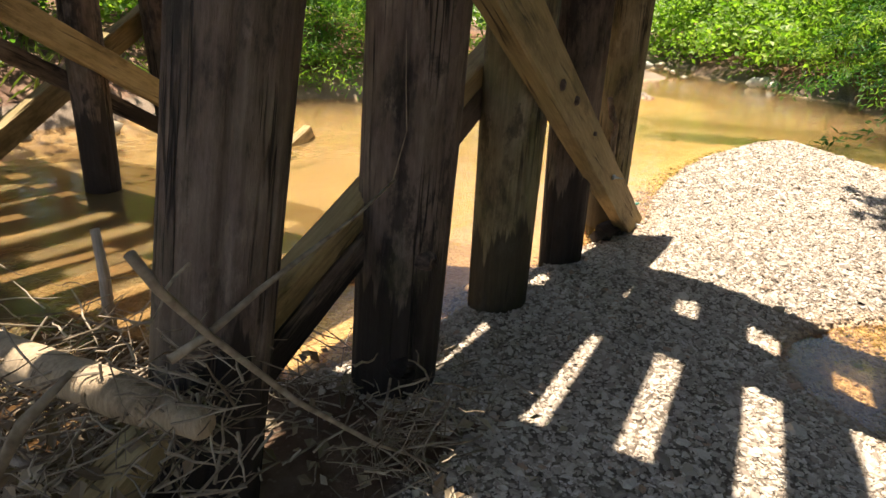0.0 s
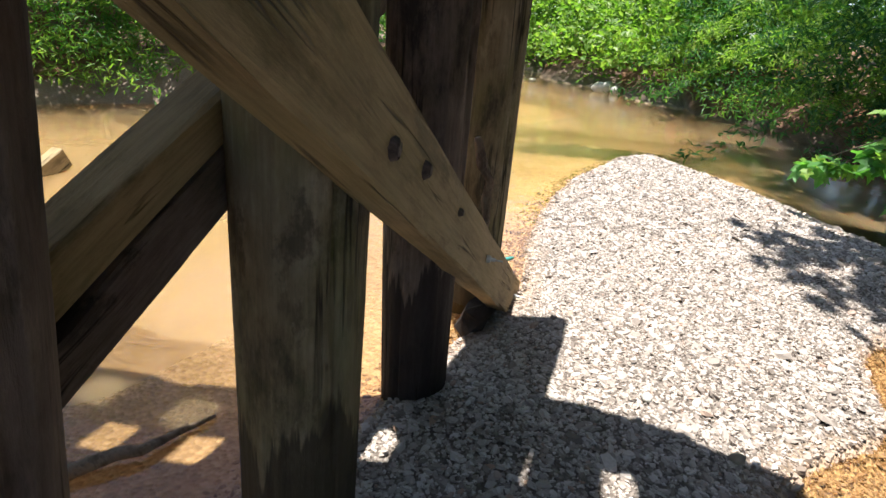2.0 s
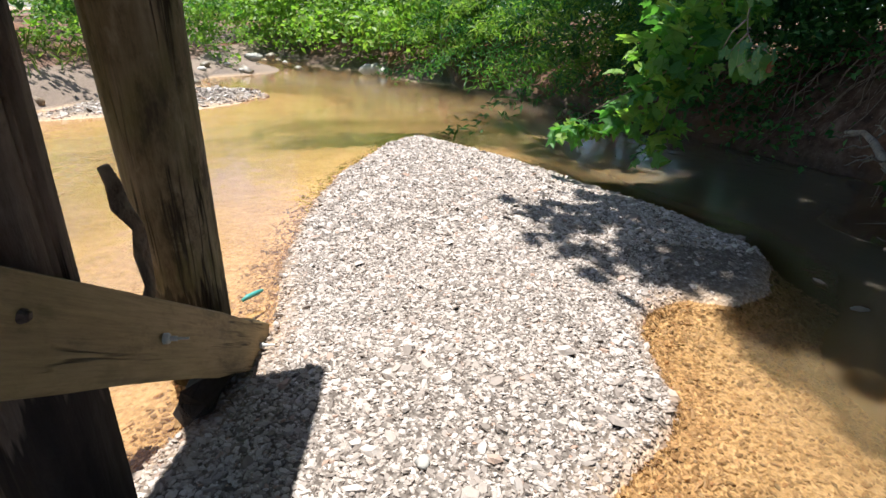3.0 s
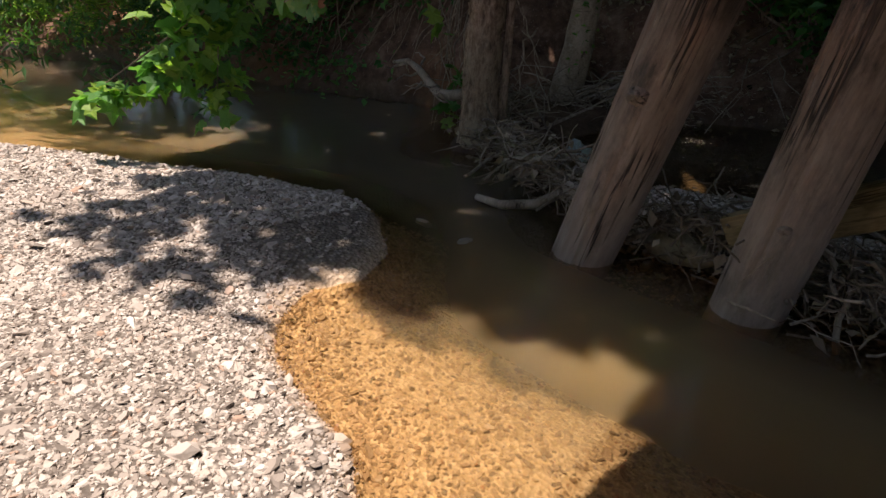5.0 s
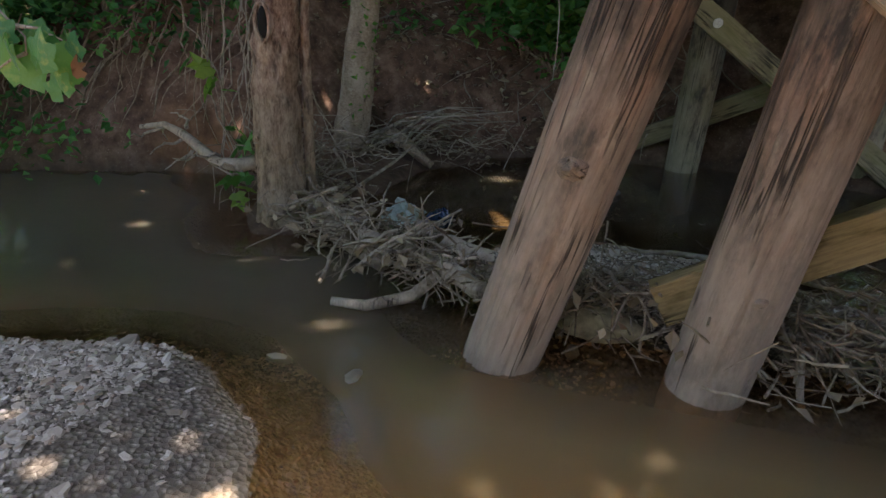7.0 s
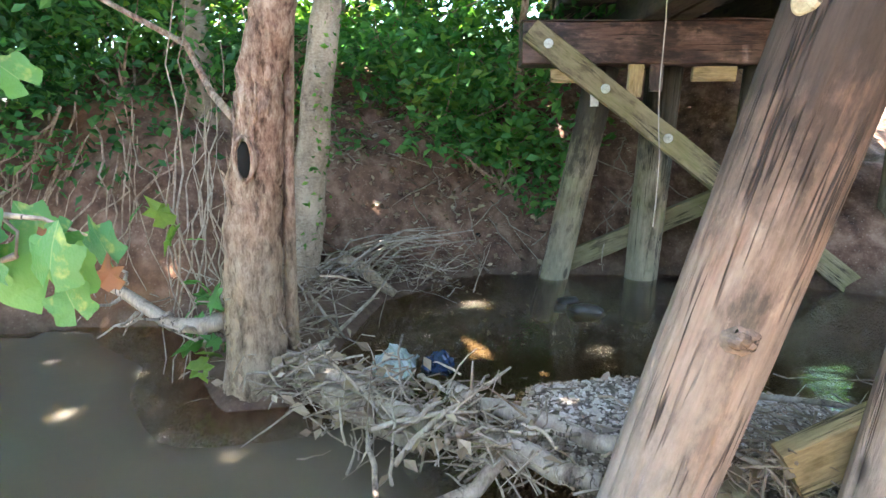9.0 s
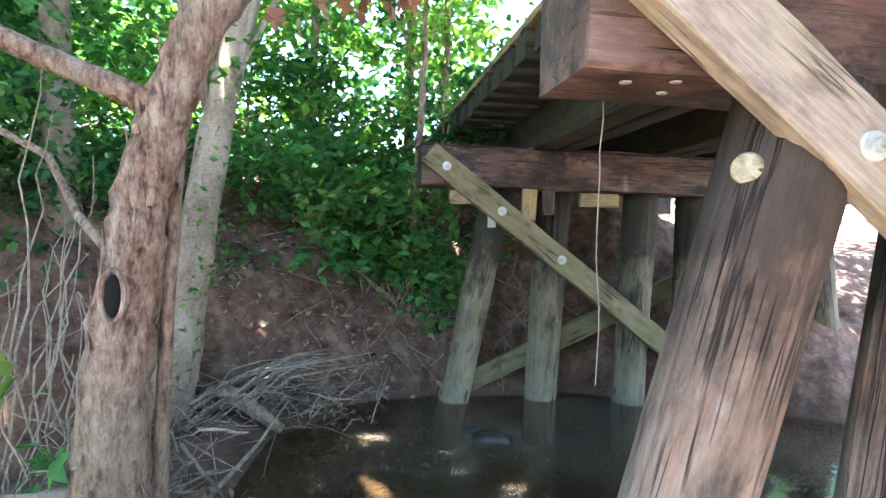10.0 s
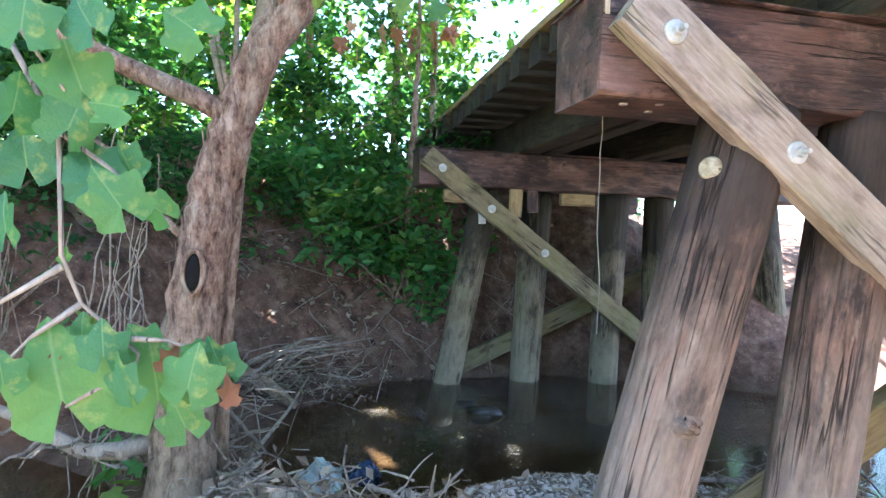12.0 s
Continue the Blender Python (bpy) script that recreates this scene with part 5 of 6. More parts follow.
tree("tree", [(6.1, 11.2, floor_at(6.1, 11.2) - 0.2), (6.0, 11.2, 3.0), (5.4, 11.2, 6.4)], [0.16, 0.13, 0.07], "tall creekside tree with an unseen limb that shades the water", (reach, (0.3, 0.28, 0.15), 90), 0.19, LEAF_SUN, OVAL, 9, 371, 12)
# Added trees whose crowns dapple the south-east bank with shade.
for i, (x, y) in enumerate(((7.6, -1.4), (9.0, -3.6), (7.0, -4.4), (10.4, -0.6))):
    z0 = floor_at(x, y)
    cr = [(x - 1.2 + rng.normal(0, 0.9), y + 0.6 + rng.normal(0, 1.0), z0 + rng.uniform(5.0, 7.5)) for _ in range(34)]
    tree("tree", [(x, y, z0 - 0.2), (x + 0.05, y, z0 + 2.6), (x - 0.5, y + 0.3, z0 + 6.5)], [0.11, 0.09, 0.04], "slim tree added beyond the bridge to shade the bank", (cr, (0.4, 0.4, 0.2), 75), 0.17, LEAF_SUN, OVAL, 7, 330 + i, 10)
g = np.random.RandomState(77)
u = g.uniform(2, 16, 900)
xy = np.column_stack([np.interp(u, (2, 7, 8.4, 11, 16), (-6.15, -6.0, -5.0, -4.1, -3.7)) - g.uniform(0, 1.2, 900), u])
me = leaf_mesh("bank_grass", on_land(xy), 0.34, GRASS, (LANCE[0] * (1, 0.28, 1), LANCE[1]), 7, 0.0, -1.6)
tagged(new("bank_grass", me), "tall pale green grass on the sunny bank", "grass", kind="stuff")

# ---- debris by the first bent ----
def log(name, path, radii, mat, label, seg=14, rough=0.04, category="log"):
    return single(name, Geo().tube(path, radii, seg, rough), mat, label, category, smooth=True)


log("driftwood_log", wander((-1.5, 0.90, 0.26), (-0.165, 0.785, 0.57), 14, 0.006), [0.06, 0.062, 0.06, 0.055, 0.05, 0.03], TAN_LOG, "smooth bleached driftwood log against the pile", 18, 0.012)
log("fallen_branch", [(-0.165, 1.47, 0.92), (-0.17, 1.30, 0.86), (-0.17, 1.10, 0.82), (-0.17, 0.96, 0.79), (-0.18, 0.83, 0.745), (-0.2, 0.76, 0.72)], [0.0035, 0.006, 0.010], TWIG, "long bare grey branch leaning on the posts", 8, 0.05, "branch")
log("fallen_branch", [(-0.175, 0.70, 0.96), (-0.17, 0.74, 0.88), (-0.175, 0.83, 0.75), (-0.10, 0.98, 0.53), (-0.02, 1.18, 0.30), (0.06, 1.36, 0.14)], [0.010, 0.008, 0.0065, 0.004], TWIG, "forked bare branch caught in the debris", 9, 0.06, "branch")
log("fallen_branch", [(-0.165, 1.46, 0.92), (-0.15, 1.50, 1.05), (-0.15, 1.49, 1.16), (-0.16, 1.5, 1.3)], [0.002, 0.0015, 0.0008], TWIG, "thin upright twig against the post", 6, 0.05, "branch")
log("fallen_branch", [(-0.42, 0.52, 0.50), (-0.38, 0.58, 0.62), (-0.34, 0.66, 0.70)], [0.012, 0.012, 0.006], TWIG, "crooked bare branch on the log", 8, 0.05, "branch")
log("fallen_branch", [(-0.62, 0.62, 0.42), (-0.45, 0.68, 0.32), (-0.25, 0.72, 0.2)], [0.010, 0.012, 0.009], DRIFT, "short pale stick in the litter", 8, 0.05, "branch")
log("driftwood_log", wander((-5.15, 11.6, 0.22), (-3.85, 10.7, 0.10), 9, 0.015), [0.10, 0.11, 0.09, 0.05], BARK, "dark log stranded on the pale shore", 10, 0.05)
log("stake", [(-1.75, 1.55, -0.1), (-1.74, 1.56, 0.18), (-1.75, 1.56, 0.40)], [0.028, 0.026, 0.02], DRIFT, "weathered stake standing in the water", 8, 0.05, "stake")
log("sunken_branch", [(-1.12, 2.36, -0.01), (-0.98, 2.52, 0.02), (-0.89, 2.63, 0.035), (-0.84, 2.67, 0.03), (-0.80, 2.79, 0.02), (-0.75, 2.91, 0.01)], [0.022, 0.024, 0.02, 0.013, 0.006], BARK, "wet stick lying in the shallows", 8, 0.04, "branch")
log("drift_stick", [(-0.02, 3.40, 0.50), (-0.005, 3.425, 0.6), (0.01, 3.46, 0.68), (-0.005, 3.475, 0.76), (0.005, 3.455, 0.83), (-0.03, 3.46, 0.88), (-0.05, 3.49, 0.93), (-0.06, 3.48, 0.97)], [0.014, 0.018, 0.014, 0.02, 0.016, 0.021, 0.018, 0.014], BARK, "crooked stick wedged behind the brace", 8, 0.06, "branch")
g = np.random.RandomState(5)
heap = Geo()
for c, reach, n, ln in (((-0.55, 0.72, 0.27), (0.24, 0.13, 0.10), 300, 0.30), ((-0.24, 0.82, 0.55), (0.07, 0.06, 0.09), 110, 0.17), ((-0.6, 0.95, 0.35), (0.16, 0.12, 0.12), 140, 0.25), ((0.0, 1.25, 0.24), (0.06, 0.09, 0.10), 110, 0.20), ((-0.55, 1.45, 0.10), (0.2, 0.2, 0.05), 120, 0.3), ((-1.3, 1.1, 0.14), (0.3, 0.3, 0.08), 130, 0.35), ((-0.05, 1.6, 0.12), (0.14, 0.22, 0.04), 110, 0.16)):
    twig_bundle(c, reach, int(n * 1.25), ln, g, (0.001, 0.004), 0.45, heap)
single("twig_heap", heap, TWIG, "heap of tangled dry twigs round the pile", "debris", kind="stuff")
pos = np.concatenate([clumps([(-0.5, 0.7, 0.3), (-0.75, 0.75, 0.25), (-0.45, 0.65, 0.18)], (0.16, 0.10, 0.07), 110, g), clumps([(-0.3, 1.25, 0.14), (0.05, 1.4, 0.15), (-0.5, 1.6, 0.08)], (0.18, 0.18, 0.02), 36, g)])
single_leaf = new("leaf_litter", leaf_mesh("leaf_litter", pos, 0.062, LITTER, OVAL, 9, 0.4))
tagged(single_leaf, "dry brown leaves among the twigs", "leaf litter", kind="stuff")

# ---- debris dam by the second bent ----
log("driftwood_log", wander((4.62, 5.50, 0.22), (3.95, 4.72, 0.20), 10, 0.008), [0.02, 0.032, 0.035], DRIFT, "bleached driftwood log in the debris dam", 12, 0.04)
log("driftwood_log", wander((4.05, 4.70, 0.20), (3.66, 4.05, 0.14), 10, 0.012), [0.045, 0.05, 0.04], DRIFT, "thick grey driftwood log beside the pile", 12, 0.05)
log("driftwood_log", wander((4.2, 4.62, 0.26), (3.8, 3.95, 0.22), 10, 0.012), [0.035, 0.04, 0.035], DRIFT, "grey driftwood log in the debris dam", 12, 0.05)
log("driftwood_log", [(3.58, 4.86, 0.05), (3.62, 4.7, 0.03), (3.72, 4.5, 0.06), (3.82, 4.40, 0.14), (3.95, 4.3, 0.2)], [0.02, 0.03, 0.032, 0.03], DRIFT, "curved pale root in the debris dam", 12, 0.05)
log("driftwood_log", [(4.7, 5.55, 0.12), (4.35, 5.15, 0.10), (4.0, 4.75, 0.09)], [0.07, 0.075, 0.05], TWIG, "dark sodden log under the debris", 12, 0.05)
log("fallen_branch", [(5.0, 5.44, 0.1), (5.5, 5.2, 0.28), (5.88, 5.07, 0.42)], [0.014, 0.011, 0.006], TWIG, "bare branch sticking out over the pool", 8, 0.05, "branch")
log("fallen_branch", wander((4.3, 3.55, 0.22), (3.7, 2.55, 0.35), 8, 0.02), [0.012, 0.014, 0.008], DRIFT, "bare branch lying behind the piles", 8, 0.04, "branch")
g = np.random.RandomState(16)
for i, (c, n_) in enumerate((((4.45, 5.3, 0.22), 7), ((4.1, 4.85, 0.26), 9), ((3.85, 4.45, 0.24), 8), ((4.85, 5.65, 0.32), 7), ((3.72, 3.6, 0.22), 6), ((3.62, 2.75, 0.24), 8))):
    for _ in range(n_):
        p = np.array(c) + g.normal(0, 1, 3) * (0.12, 0.15, 0.05)
        d = g.normal(0, 1, 3) * (1, 1, 0.45)
        d *= g.uniform(0.16, 0.34) / np.linalg.norm(d)
        path = wander(p - d, p + d, 9, 0.014, 0, g)
        r = g.uniform(0.006, 0.014)
        st = Geo().tube(path, [r, r * 0.9, r * 0.35], 8, 0.06)
        st.tube(wander(path[5], path[5] + g.normal(0, 0.07, 3), 4, 0.006, 0, g), [r * 0.6, r * 0.2], 6)
        single("drift_stick", st, DRIFT, "bleached forked stick in the debris dam", "stick", "debris sticks", smooth=True)
g = np.random.RandomState(6)
dam = Geo()
for c, reach, n, ln in (((4.45, 5.3, 0.16), (0.12, 0.16, 0.06), 110, 0.30), ((4.1, 4.85, 0.18), (0.12, 0.16, 0.08), 130, 0.30), ((3.85, 4.45, 0.18), (0.11, 0.14, 0.08), 110, 0.28), ((4.85, 5.65, 0.22), (0.16, 0.16, 0.16), 150, 0.42), ((3.72, 3.6, 0.17), (0.14, 0.2, 0.08), 200, 0.30), ((3.62, 2.75, 0.16), (0.16, 0.26, 0.10), 420, 0.26), ((4.05, 3.0, 0.14), (0.25, 0.4, 0.06), 170, 0.35)):
    twig_bundle(c, reach, n, ln, g, (0.002, 0.007), 0.5, dam)
single("debris_dam", dam, TWIG, "dam of tangled grey sticks and straw between tree and piles", "debris", kind="stuff")
pos = np.concatenate([clumps([(4.3, 5.1, 0.2), (3.95, 4.6, 0.22), (4.7, 5.6, 0.2), (3.7, 3.5, 0.22), (3.6, 2.6, 0.15)], (0.2, 0.2, 0.05), 62, g), clumps([(7.9, 4.8, 1.3), (8.2, 4.4, 1.6), (7.6, 5.0, 0.7), (7.5, 4.4, 0.5), (7.6, 5.8, 0.8)], (0.5, 0.9, 0.0), 330, g)])
h = land(pos[:, 0], pos[:, 1])[0]
pos[:, 2] = np.where(pos[:, 0] > 6.5, h + 0.02, np.maximum(pos[:, 2], h + 0.01))
tagged(new("leaf_litter", leaf_mesh("leaf_litter", pos, 0.08, LITTER, OVAL, 19, 0.8)), "dry pale leaves scattered on bank and debris", "leaf litter", kind="stuff")
bag = Geo().tube(wander((3.70, 3.80, 0.06), (3.64, 3.42, 0.08), 8, 0.008), [0.03, 0.07, 0.085, 0.08, 0.06, 0.02], 16, 0.03)
single("cloth_bag", bag, BURLAP, "muddy tan cloth bag wedged between the piles", "bag", smooth=True)

# roots and cut brush at the foot of the east bank
root = thing("exposed_root", (4.6, 5.8, 0.1), "forked pale root reaching out at the water's edge", "root")
rp = np.array([(4.60, 5.78, 0.44), (4.55, 5.93, 0.40), (4.58, 6.11, 0.40), (4.62, 6.26, 0.47), (4.66, 6.41, 0.55), (4.70, 6.58, 0.60), (4.75, 6.82, 0.56)])
part("root_stem", Geo().tube(rp, [0.05, 0.042, 0.036, 0.034, 0.03, 0.022, 0.016], 12, 0.06), DRIFT, root, "", None, True)
for i in range(11):
    s = rp[1 + i % 5] + g.normal(0, 0.02, 3)
    part("rootlet", Geo().tube(wander(s, s + (g.normal(0, 0.12), g.uniform(0.0, 0.28), g.uniform(-0.14, 0.08)), 7, 0.02, 0, g), [0.012, 0.008, 0.003], 6, 0.05), DRIFT, root)
log("arched_root", [(6.9, 5.85, 0.12), (6.75, 5.78, 0.24), (6.6, 5.62, 0.29), (6.5, 5.45, 0.24), (6.47, 5.3, 0.13), (6.5, 5.18, 0.02)], [0.05, 0.062, 0.066, 0.06, 0.05, 0.04], BARK, "thick arched grey root at the bank foot", 14, 0.04, "root")
brush = Geo()
twig_bundle((6.75, 5.1, 0.24), (0.22, 0.38, 0.08), 130, 0.55, g, (0.002, 0.008), 0.35, brush, (0.1, -0.3, 0.05))
twig_bundle((6.3, 5.8, 0.2), (0.25, 0.25, 0.1), 130, 0.5, g, (0.002, 0.008), 0.4, brush)
twig_bundle((5.9, 6.6, 0.2), (0.15, 0.6, 0.12), 120, 0.5, g, (0.002, 0.007), 0.5, brush)
single("brush_pile", brush, TWIG, "drift of bleached sticks along the bank foot", "debris", kind="stuff")
for i in range(16):
    y0, z0 = 5.95 - 0.035 * i + g.normal(0, 0.05), 0.12 + g.uniform(0, 0.12)
    y1, x1 = 4.95 - 0.03 * i + g.normal(0, 0.12), 7.0 + g.normal(0, 0.1)
    r = g.uniform(0.005, 0.013)
    arc = [(6.45 + g.normal(0, 0.08), y0, z0), (6.6, y0 * 0.7 + y1 * 0.3, z0 + 0.17 + g.uniform(0, 0.1)), (6.8, y0 * 0.35 + y1 * 0.65, z0 + 0.24 + g.uniform(0, 0.1)), (x1, y1, z0 + 0.22 + g.uniform(-0.05, 0.1))]
    log("drift_stick", arc, [r, r * 0.9, r * 0.4], DRIFT if i % 3 else TWIG, "long curved bleached stick on the bank foot", 7, 0.05, "stick")
log("bank_plank", [(7.25, 5.78, 0.58), (7.12, 5.68, 0.44), (7.02, 5.58, 0.32)], [0.04, 0.045, 0.03], DRIFT, "short grey log lying on the clay", 10, 0.05)
for i in range(110):
    y = rng.uniform(2.6, 6.6)
    x = 7.4 + rng.uniform(0, 1.1)
    z = floor_at(x, y)
    log("bank_twig", wander((x, y, z + 0.015), (x - 0.2 + rng.normal(0, 0.15), y + rng.normal(0, 0.35), floor_at(x - 0.2, y) + 0.03), 6, 0.02), [0.006, 0.008, 0.003], TWIG, "thin twig lying on the clay bank", 5, 0.03, "twig")
# The burrow is a black solid, its inner shade put into the colour.
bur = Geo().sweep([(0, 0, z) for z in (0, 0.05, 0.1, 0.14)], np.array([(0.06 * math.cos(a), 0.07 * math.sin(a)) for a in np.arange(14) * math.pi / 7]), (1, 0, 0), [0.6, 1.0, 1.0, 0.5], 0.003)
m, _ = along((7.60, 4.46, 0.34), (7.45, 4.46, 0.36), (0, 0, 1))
single("burrow", bur, HOLLOW_SHADE, "small black solid coloured as a burrow's shade in the bank", "burrow", smooth=True, m=m)
def crumpled(x, y, z, w, d, h, mat, label, seed):
    """A creased sheet of plastic film, folded up in the middle and sinking at its edges."""
    q = np.random.RandomState(seed)
    a, b = np.linspace(-1, 1, 15), np.linspace(-1, 1, 12)
    A, B = np.meshgrid(a, b)
    up = h * np.maximum(0, 1 - A ** 2 - 0.8 * B ** 2) + 0.35 * h * np.abs(waves(A, B, seed, 4.0))
    v, f = sheet(a, b, up)
    v = v * (w, d, 1) + q.normal(0, 0.06, v.shape) * (w, d, h) + (x, y, z)
    return single("plastic_film", Geo().add(v, f.tolist()), mat, label, "litter")


crumpled(5.02, 4.98, -0.02, 0.19, 0.13, 0.12, CLEAR_BAG, "crumpled milky plastic film in the shallows", 4)
crumpled(5.06, 4.72, -0.03, 0.13, 0.10, 0.09, BLUE_BAG, "sodden dark blue plastic bag in the shallows", 5)

# ---- small things ----
def knot(at, out, r, mat, parent, label="round grown-over knot"):
    """A raised ring of wood round a branch stub."""
    m, _ = along(at, Vector(at) + Vector(out), (0.1, 0.2, 1))
    g = Geo().sweep([(0, 0, z) for z in (-0.03, 0.0, 0.012, 0.016, 0.009, 0.011)], np.array([(math.cos(a), math.sin(a) * 1.2) for a in np.arange(16) * math.pi / 8]), (1, 0, 0), [r * 1.5, r * 1.3, r, r * 0.75, r * 0.6, r * 0.15], 0.05)
    return part("knot", g, mat, parent, label, m, True)


knot((-0.168, 1.683, 0.60), (0.9, -0.45, 0), 0.026, PILE_A, bent_a)
knot((-0.20, 1.61, 0.22), (0.8, -0.6, 0), 0.032, PILE_A, bent_a)
knot((3.262, 3.80, 0.86), (-0.95, 0.25, 0.1), 0.035, PILE_B, bent_b)
knot((3.275, 3.13, 0.45), (-0.95, 0.1, 0.1), 0.018, PILE_B, bent_b)
for sh, dz, r in ((0.49, 0.02, 0.017), (0.545, -0.02, 0.02), (0.40, 0.03, 0.010), (0.70, 0.01, 0.014)):
    knot((0.055 - 0.25 * sh + 0.042, 4.364 - 3.464 * sh, -0.03 + 2.13 * sh + dz), (1, 0.07, 0), r, PILE_A, bent_a, "dark knot in the brace")
bolt((0.033, 3.43, 0.55), (1, 0, 0), bent_a, "rusty bolt end in the brace", 0.014)
bolt((0.09, 4.25, 0.04), (1, 0.1, 0), bent_a, "bolt end at the brace foot", 0.014)
for bt, x, end in ((bent_b, 3.505, 4.14), (bent_c, 7.18, 4.10)):
    fl = Geo().sweep([(x + 0.004 * math.sin(y * 5), y, CAP_TOP + 0.006 + 0.005 * math.sin(y * 3.1) + 0.003 * math.sin(y * 9)) for y in np.linspace(-0.4, end + 0.012, 40)], np.array([(0.205, -0.003), (0.205, 0.003), (-0.205, 0.003), (-0.205, -0.003)]), (1, 0, 0))
    part("flashing", fl, CAP_WOOD, bt, "thin curled weather strip on the cap")
for p, q in (((2.395, 2.265), (2.39, 2.19)), ((2.352, 2.262), (2.30, 2.262)), ((2.305, 2.262), (2.325, 2.165))):
    beam("painted_mark", (3.3175, *p), (3.3175, *q), 0.003, 0.009, END_GRAIN, bent_b, "worn pale chalk figure", bevel=0.0008, wear=0)
for y, z in ((2.24, 2.23), (4.12, 2.27)):
    beam("wood_chip", (3.316, y, z + 0.035), (3.316, y, z - 0.035), 0.006, 0.018, END_GRAIN, bent_b, "fresh orange chip in the timber", bevel=0.001, wear=0)
single("bottle_scrap", Geo().tube([(-0.06, 4.66, 0.045), (-0.04, 4.69, 0.05), (0.0, 4.73, 0.055), (0.02, 4.75, 0.058)], [0.008, 0.013, 0.012, 0.006], 12), TEAL, "faded teal plastic bottle scrap at the water's edge", "litter", smooth=True)
part("cord", Geo().tube(wander((3.69, 3.93, 2.0), (3.69, 3.92, 1.10), 12, 0.006), [0.0022], 6), CORD, bent_b, "thin frayed hanging cord")
part("cord", Geo().tube(wander((7.36, 1.57, 1.98), (7.36, 1.54, 1.30), 9, 0.006), [0.004], 6), CORD, bent_c, "thin hanging cord")


def rock(at, size, mat, label, seed, category="rock"):
    g = np.random.RandomState(seed)
    v, f = ICO2
    d = v * (1 + g.normal(0, 0.13, (len(v), 1)))
    ob = single("rock", Geo().add(d * np.asarray(size), f), mat, label, category, "", "", True)
    ob.matrix_world = Matrix.Translation(at) @ Euler((g.uniform(-0.3, 0.3), g.uniform(-0.3, 0.3), g.uniform(0, 6.3))).to_matrix().to_4x4()
    return ob


bm = bmesh.new()
bmesh.ops.create_icosphere(bm, subdivisions=2, radius=1)
ICO2 = (np.array([v.co[:] for v in bm.verts]), [tuple(v.index for v in f.verts) for f in bm.faces])
bm.free()
rock((0.58, 18.0, 0.10), (0.30, 0.18, 0.19), PALE_ROCK, "pale sunlit boulder at the water's edge", 1)
rock((0.92, 17.95, 0.06), (0.15, 0.14, 0.13), PALE_ROCK, "small pale stone beside the boulder", 2)
rock((0.69, 3.44, floor_at(0.69, 3.44) + 0.012), (0.03, 0.022, 0.014), PALE_ROCK, "flat pale stone on the gravel", 3)
rock((0.98, 3.27, floor_at(0.98, 3.27) + 0.014), (0.028, 0.024, 0.02), GREY_ROCK, "small reddish stone on the gravel", 4)
for i in range(16):
    y = rng.uniform(14.8, 20.5)
    x = np.interp(y, (15.2, 16.8, 18.4, 19.6, 22), (-2.95, -2.4, -1.6, -1.5, -3.2)) - rng.uniform(-0.15, 1.2)
    k = rng.uniform(0.25, 1.0) ** 1.4
    rock((x, y, floor_at(x, y) + 0.03 * k), (0.26 * k, 0.17 * k, 0.12 * k), PALE_ROCK if i % 3 else GREY_ROCK, "pale boulder on the far shore", 20 + i)
for i, (x, y, s) in enumerate(((3.56, 3.72, 0.05), (3.50, 3.62, 0.035), (3.1, 4.55, 0.07), (3.15, 4.9, 0.06), (6.9, 4.7, 0.05))):
    rock((x, y, -0.015), (s, s * 0.6, s * 0.35), GREY_ROCK, "wet stone breaking the surface", 50 + i)
for i, (x, y, s) in enumerate(((-5.4, 5.6, 0.25), (-5.5, 4.7, 0.2), (-5.3, 3.9, 0.28), (-5.6, 3.2, 0.2))):
    rock((x, y, 0.03), (s * 0.7, s * 0.5, s * 0.3), GREY_ROCK, "tan stone on the far shore", 80 + i)


for x, y, k in ((6.25, 3.60, 0.17), (6.46, 3.72, 0.12)):
    rock((x, y, -0.03), (k, k * 0.7, k * 0.5), DARK_ROCK, "dark wet rock breaking the pool's surface", int(x * 100))


# ---- gravel ----
# a flat broken stone: an uneven six-sided top over a wider foot
SHARD = (np.array([(math.cos(a) * r, math.sin(a) * r, z) for r, z in ((0.72, 0.8), (1.05, -0.5)) for a in np.arange(6) * math.pi / 3]), [(0, 1, 2, 3), (0, 3, 4, 5)] + [(i, 6 + i, 6 + (i + 1) % 6, (i + 1) % 6) for i in range(6)])


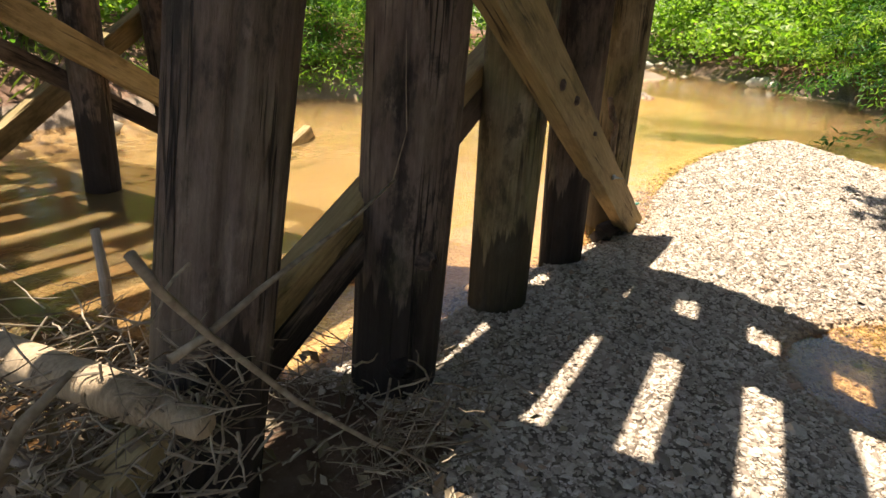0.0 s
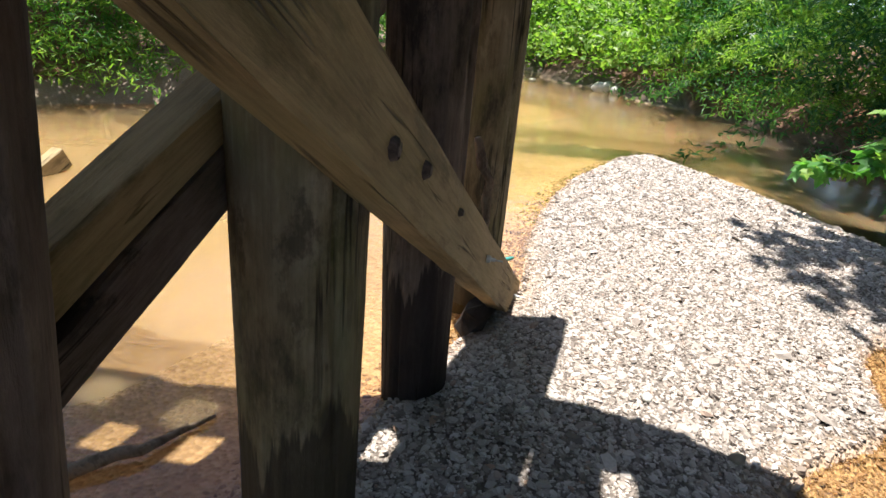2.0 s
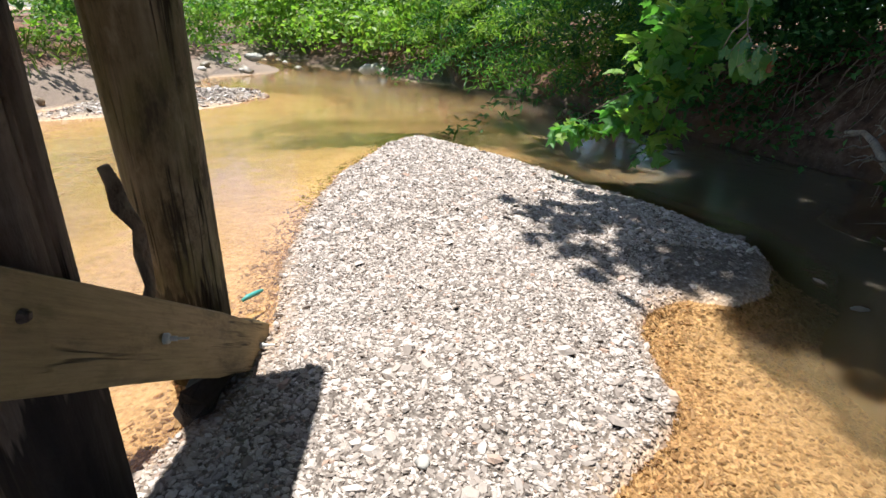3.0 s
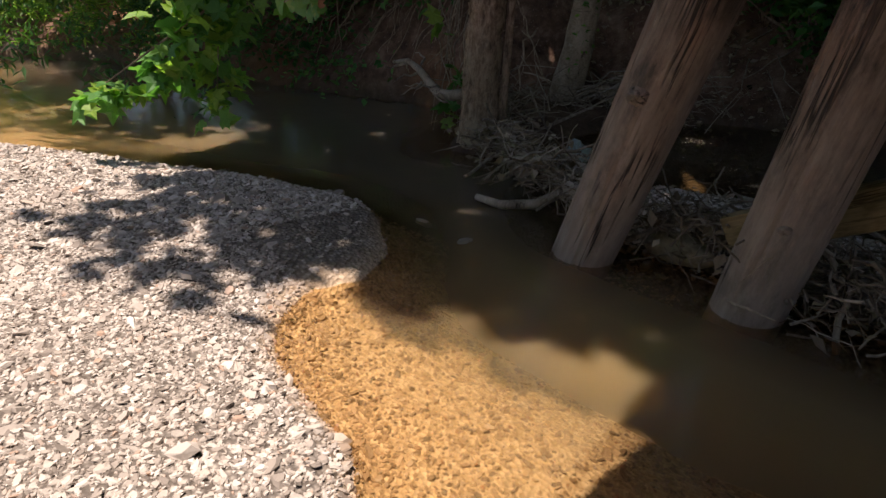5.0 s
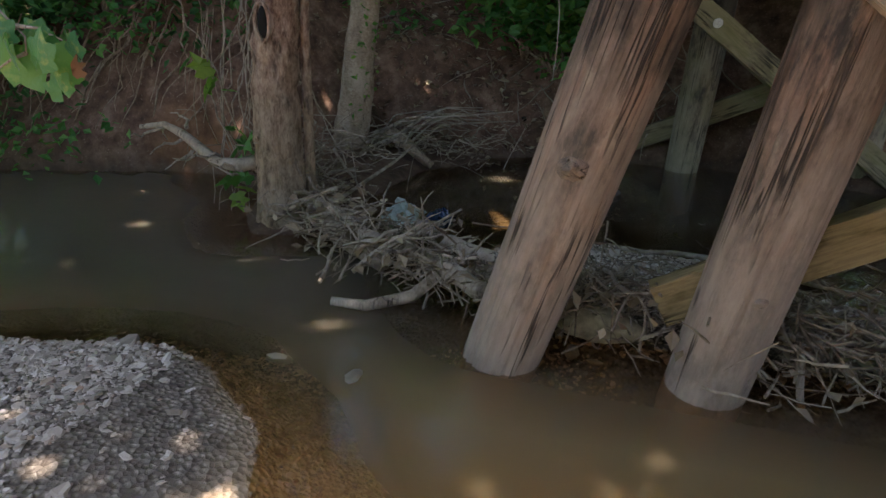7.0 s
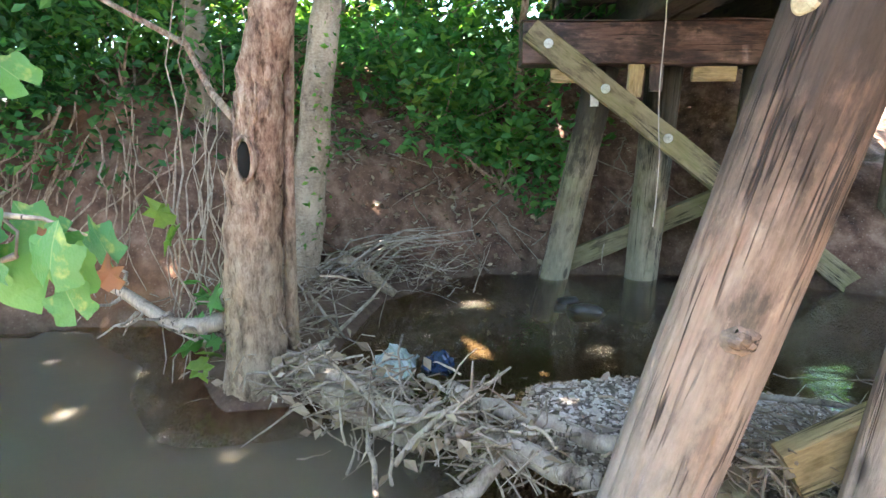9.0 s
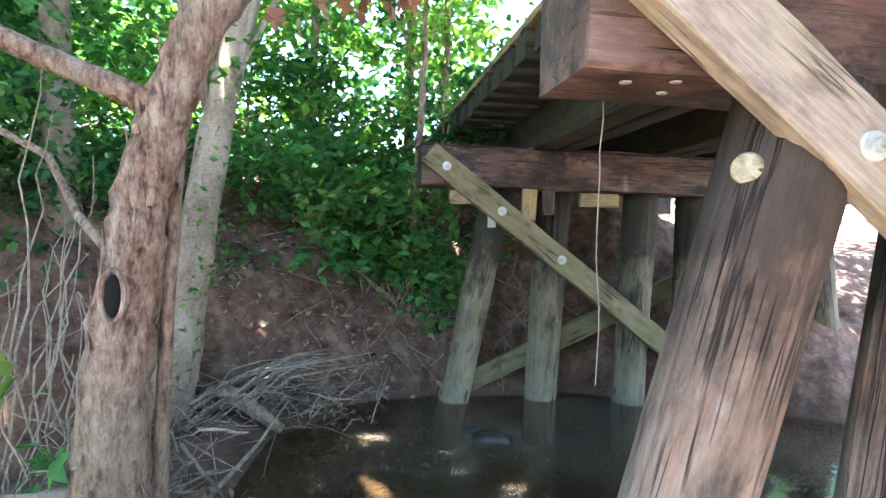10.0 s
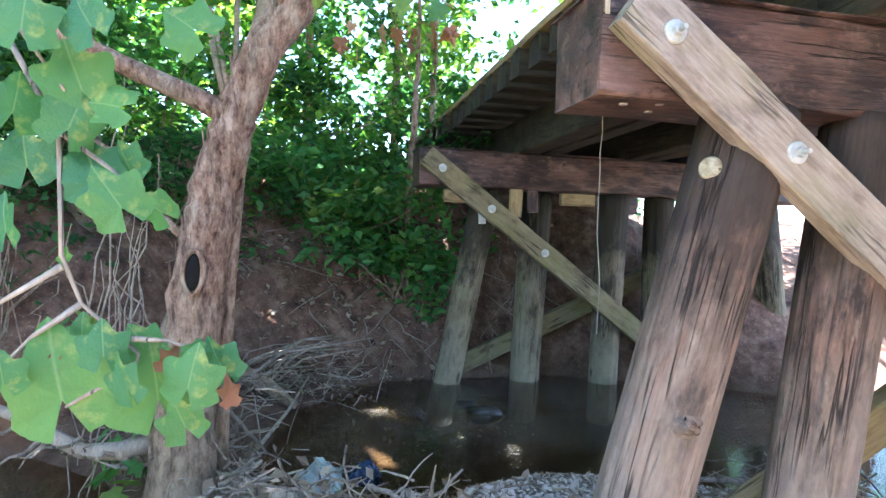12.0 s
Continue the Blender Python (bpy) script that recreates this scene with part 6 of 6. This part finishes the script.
def scatter(n, seed, area, keep, size, name, label):
    """Flat shards of gravel strewn over part of the ground as one heap of stuff."""
    g = np.random.RandomState(seed)
    x, y = g.uniform(area[0], area[1], n * 3), g.uniform(area[2], area[3], n * 3)
    ok = keep(x, y)
    x, y = x[ok][:n], y[ok][:n]
    n = len(x)
    tv, tf = SHARD
    rad = size * np.exp(g.normal(0, 0.42, n))
    sc = rad[:, None] * np.stack([g.uniform(0.8, 1.5, n), g.uniform(0.55, 1.0, n), g.uniform(0.25, 0.55, n)], 1)
    v = tv[None] * (1 + g.normal(0, 0.2, (n, len(tv), 1))) * sc[:, None]
    a, tx, ty = g.uniform(0, 6.3, n), g.normal(0, 0.28, n), g.normal(0, 0.28, n)
    z = v[:, :, 2] + tx[:, None] * v[:, :, 0] + ty[:, None] * v[:, :, 1]
    ca, sa = np.cos(a)[:, None], np.sin(a)[:, None]
    px = v[:, :, 0] * ca - v[:, :, 1] * sa + x[:, None]
    py = v[:, :, 0] * sa + v[:, :, 1] * ca + y[:, None]
    pz = z + (land(x, y)[0] + rad * 0.12)[:, None]
    f = (np.array(tf)[None] + (np.arange(n) * len(tv))[:, None, None]).reshape(-1, 4)
    me = bpy.data.meshes.new(name)
    me.from_pydata(np.stack([px, py, pz], 2).reshape(-1, 3), [], f.tolist())
    me.materials.append(STONE)
    tagged(new(name, me), label, "gravel", kind="stuff")


scatter(62000, 1, (-0.7, 2.2, 1.2, 5.4), lambda x, y: signed(x, y, BAR) > np.random.RandomState(9).uniform(-0.34, 0.04, x.shape) + 9 * ((x < 0.05 + 0.1 * waves(x, y, 21, 5.0)) & (y < 1.55)), 0.0070, "gravel", "loose grey-tan shale gravel on the bar")
scatter(32000, 2, (-0.2, 3.2, 5.2, 9.3), lambda x, y: signed(x, y, BAR) > np.random.RandomState(10).uniform(-0.3, 0.04, x.shape), 0.0090, "gravel", "sunlit grey-tan gravel on the bar's far end")
scatter(13000, 3, (0.9, 3.6, 2.3, 6.0), lambda x, y: (signed(x, y, BAR) < -0.02) & (signed(x, y, BAR) > -1.5), 0.0072, "gravel", "amber gravel under shallow water")
scatter(6000, 4, (3.6, 5.0, 1.2, 4.6), lambda x, y: signed(x, y, PATCH) > -0.1, 0.010, "gravel", "grey gravel patch behind the debris")
scatter(1400, 5, (-0.6, 2.9, 1.3, 8.5), lambda x, y: signed(x, y, BAR) > 0.05, 0.0135, "gravel", "larger flat stones among the gravel")
scatter(1500, 6, (-3.8, -1.0, 9.5, 14), lambda x, y: signed(x, y, SPIT) > -0.1, 0.022, "gravel", "grey gravel spit across the creek")
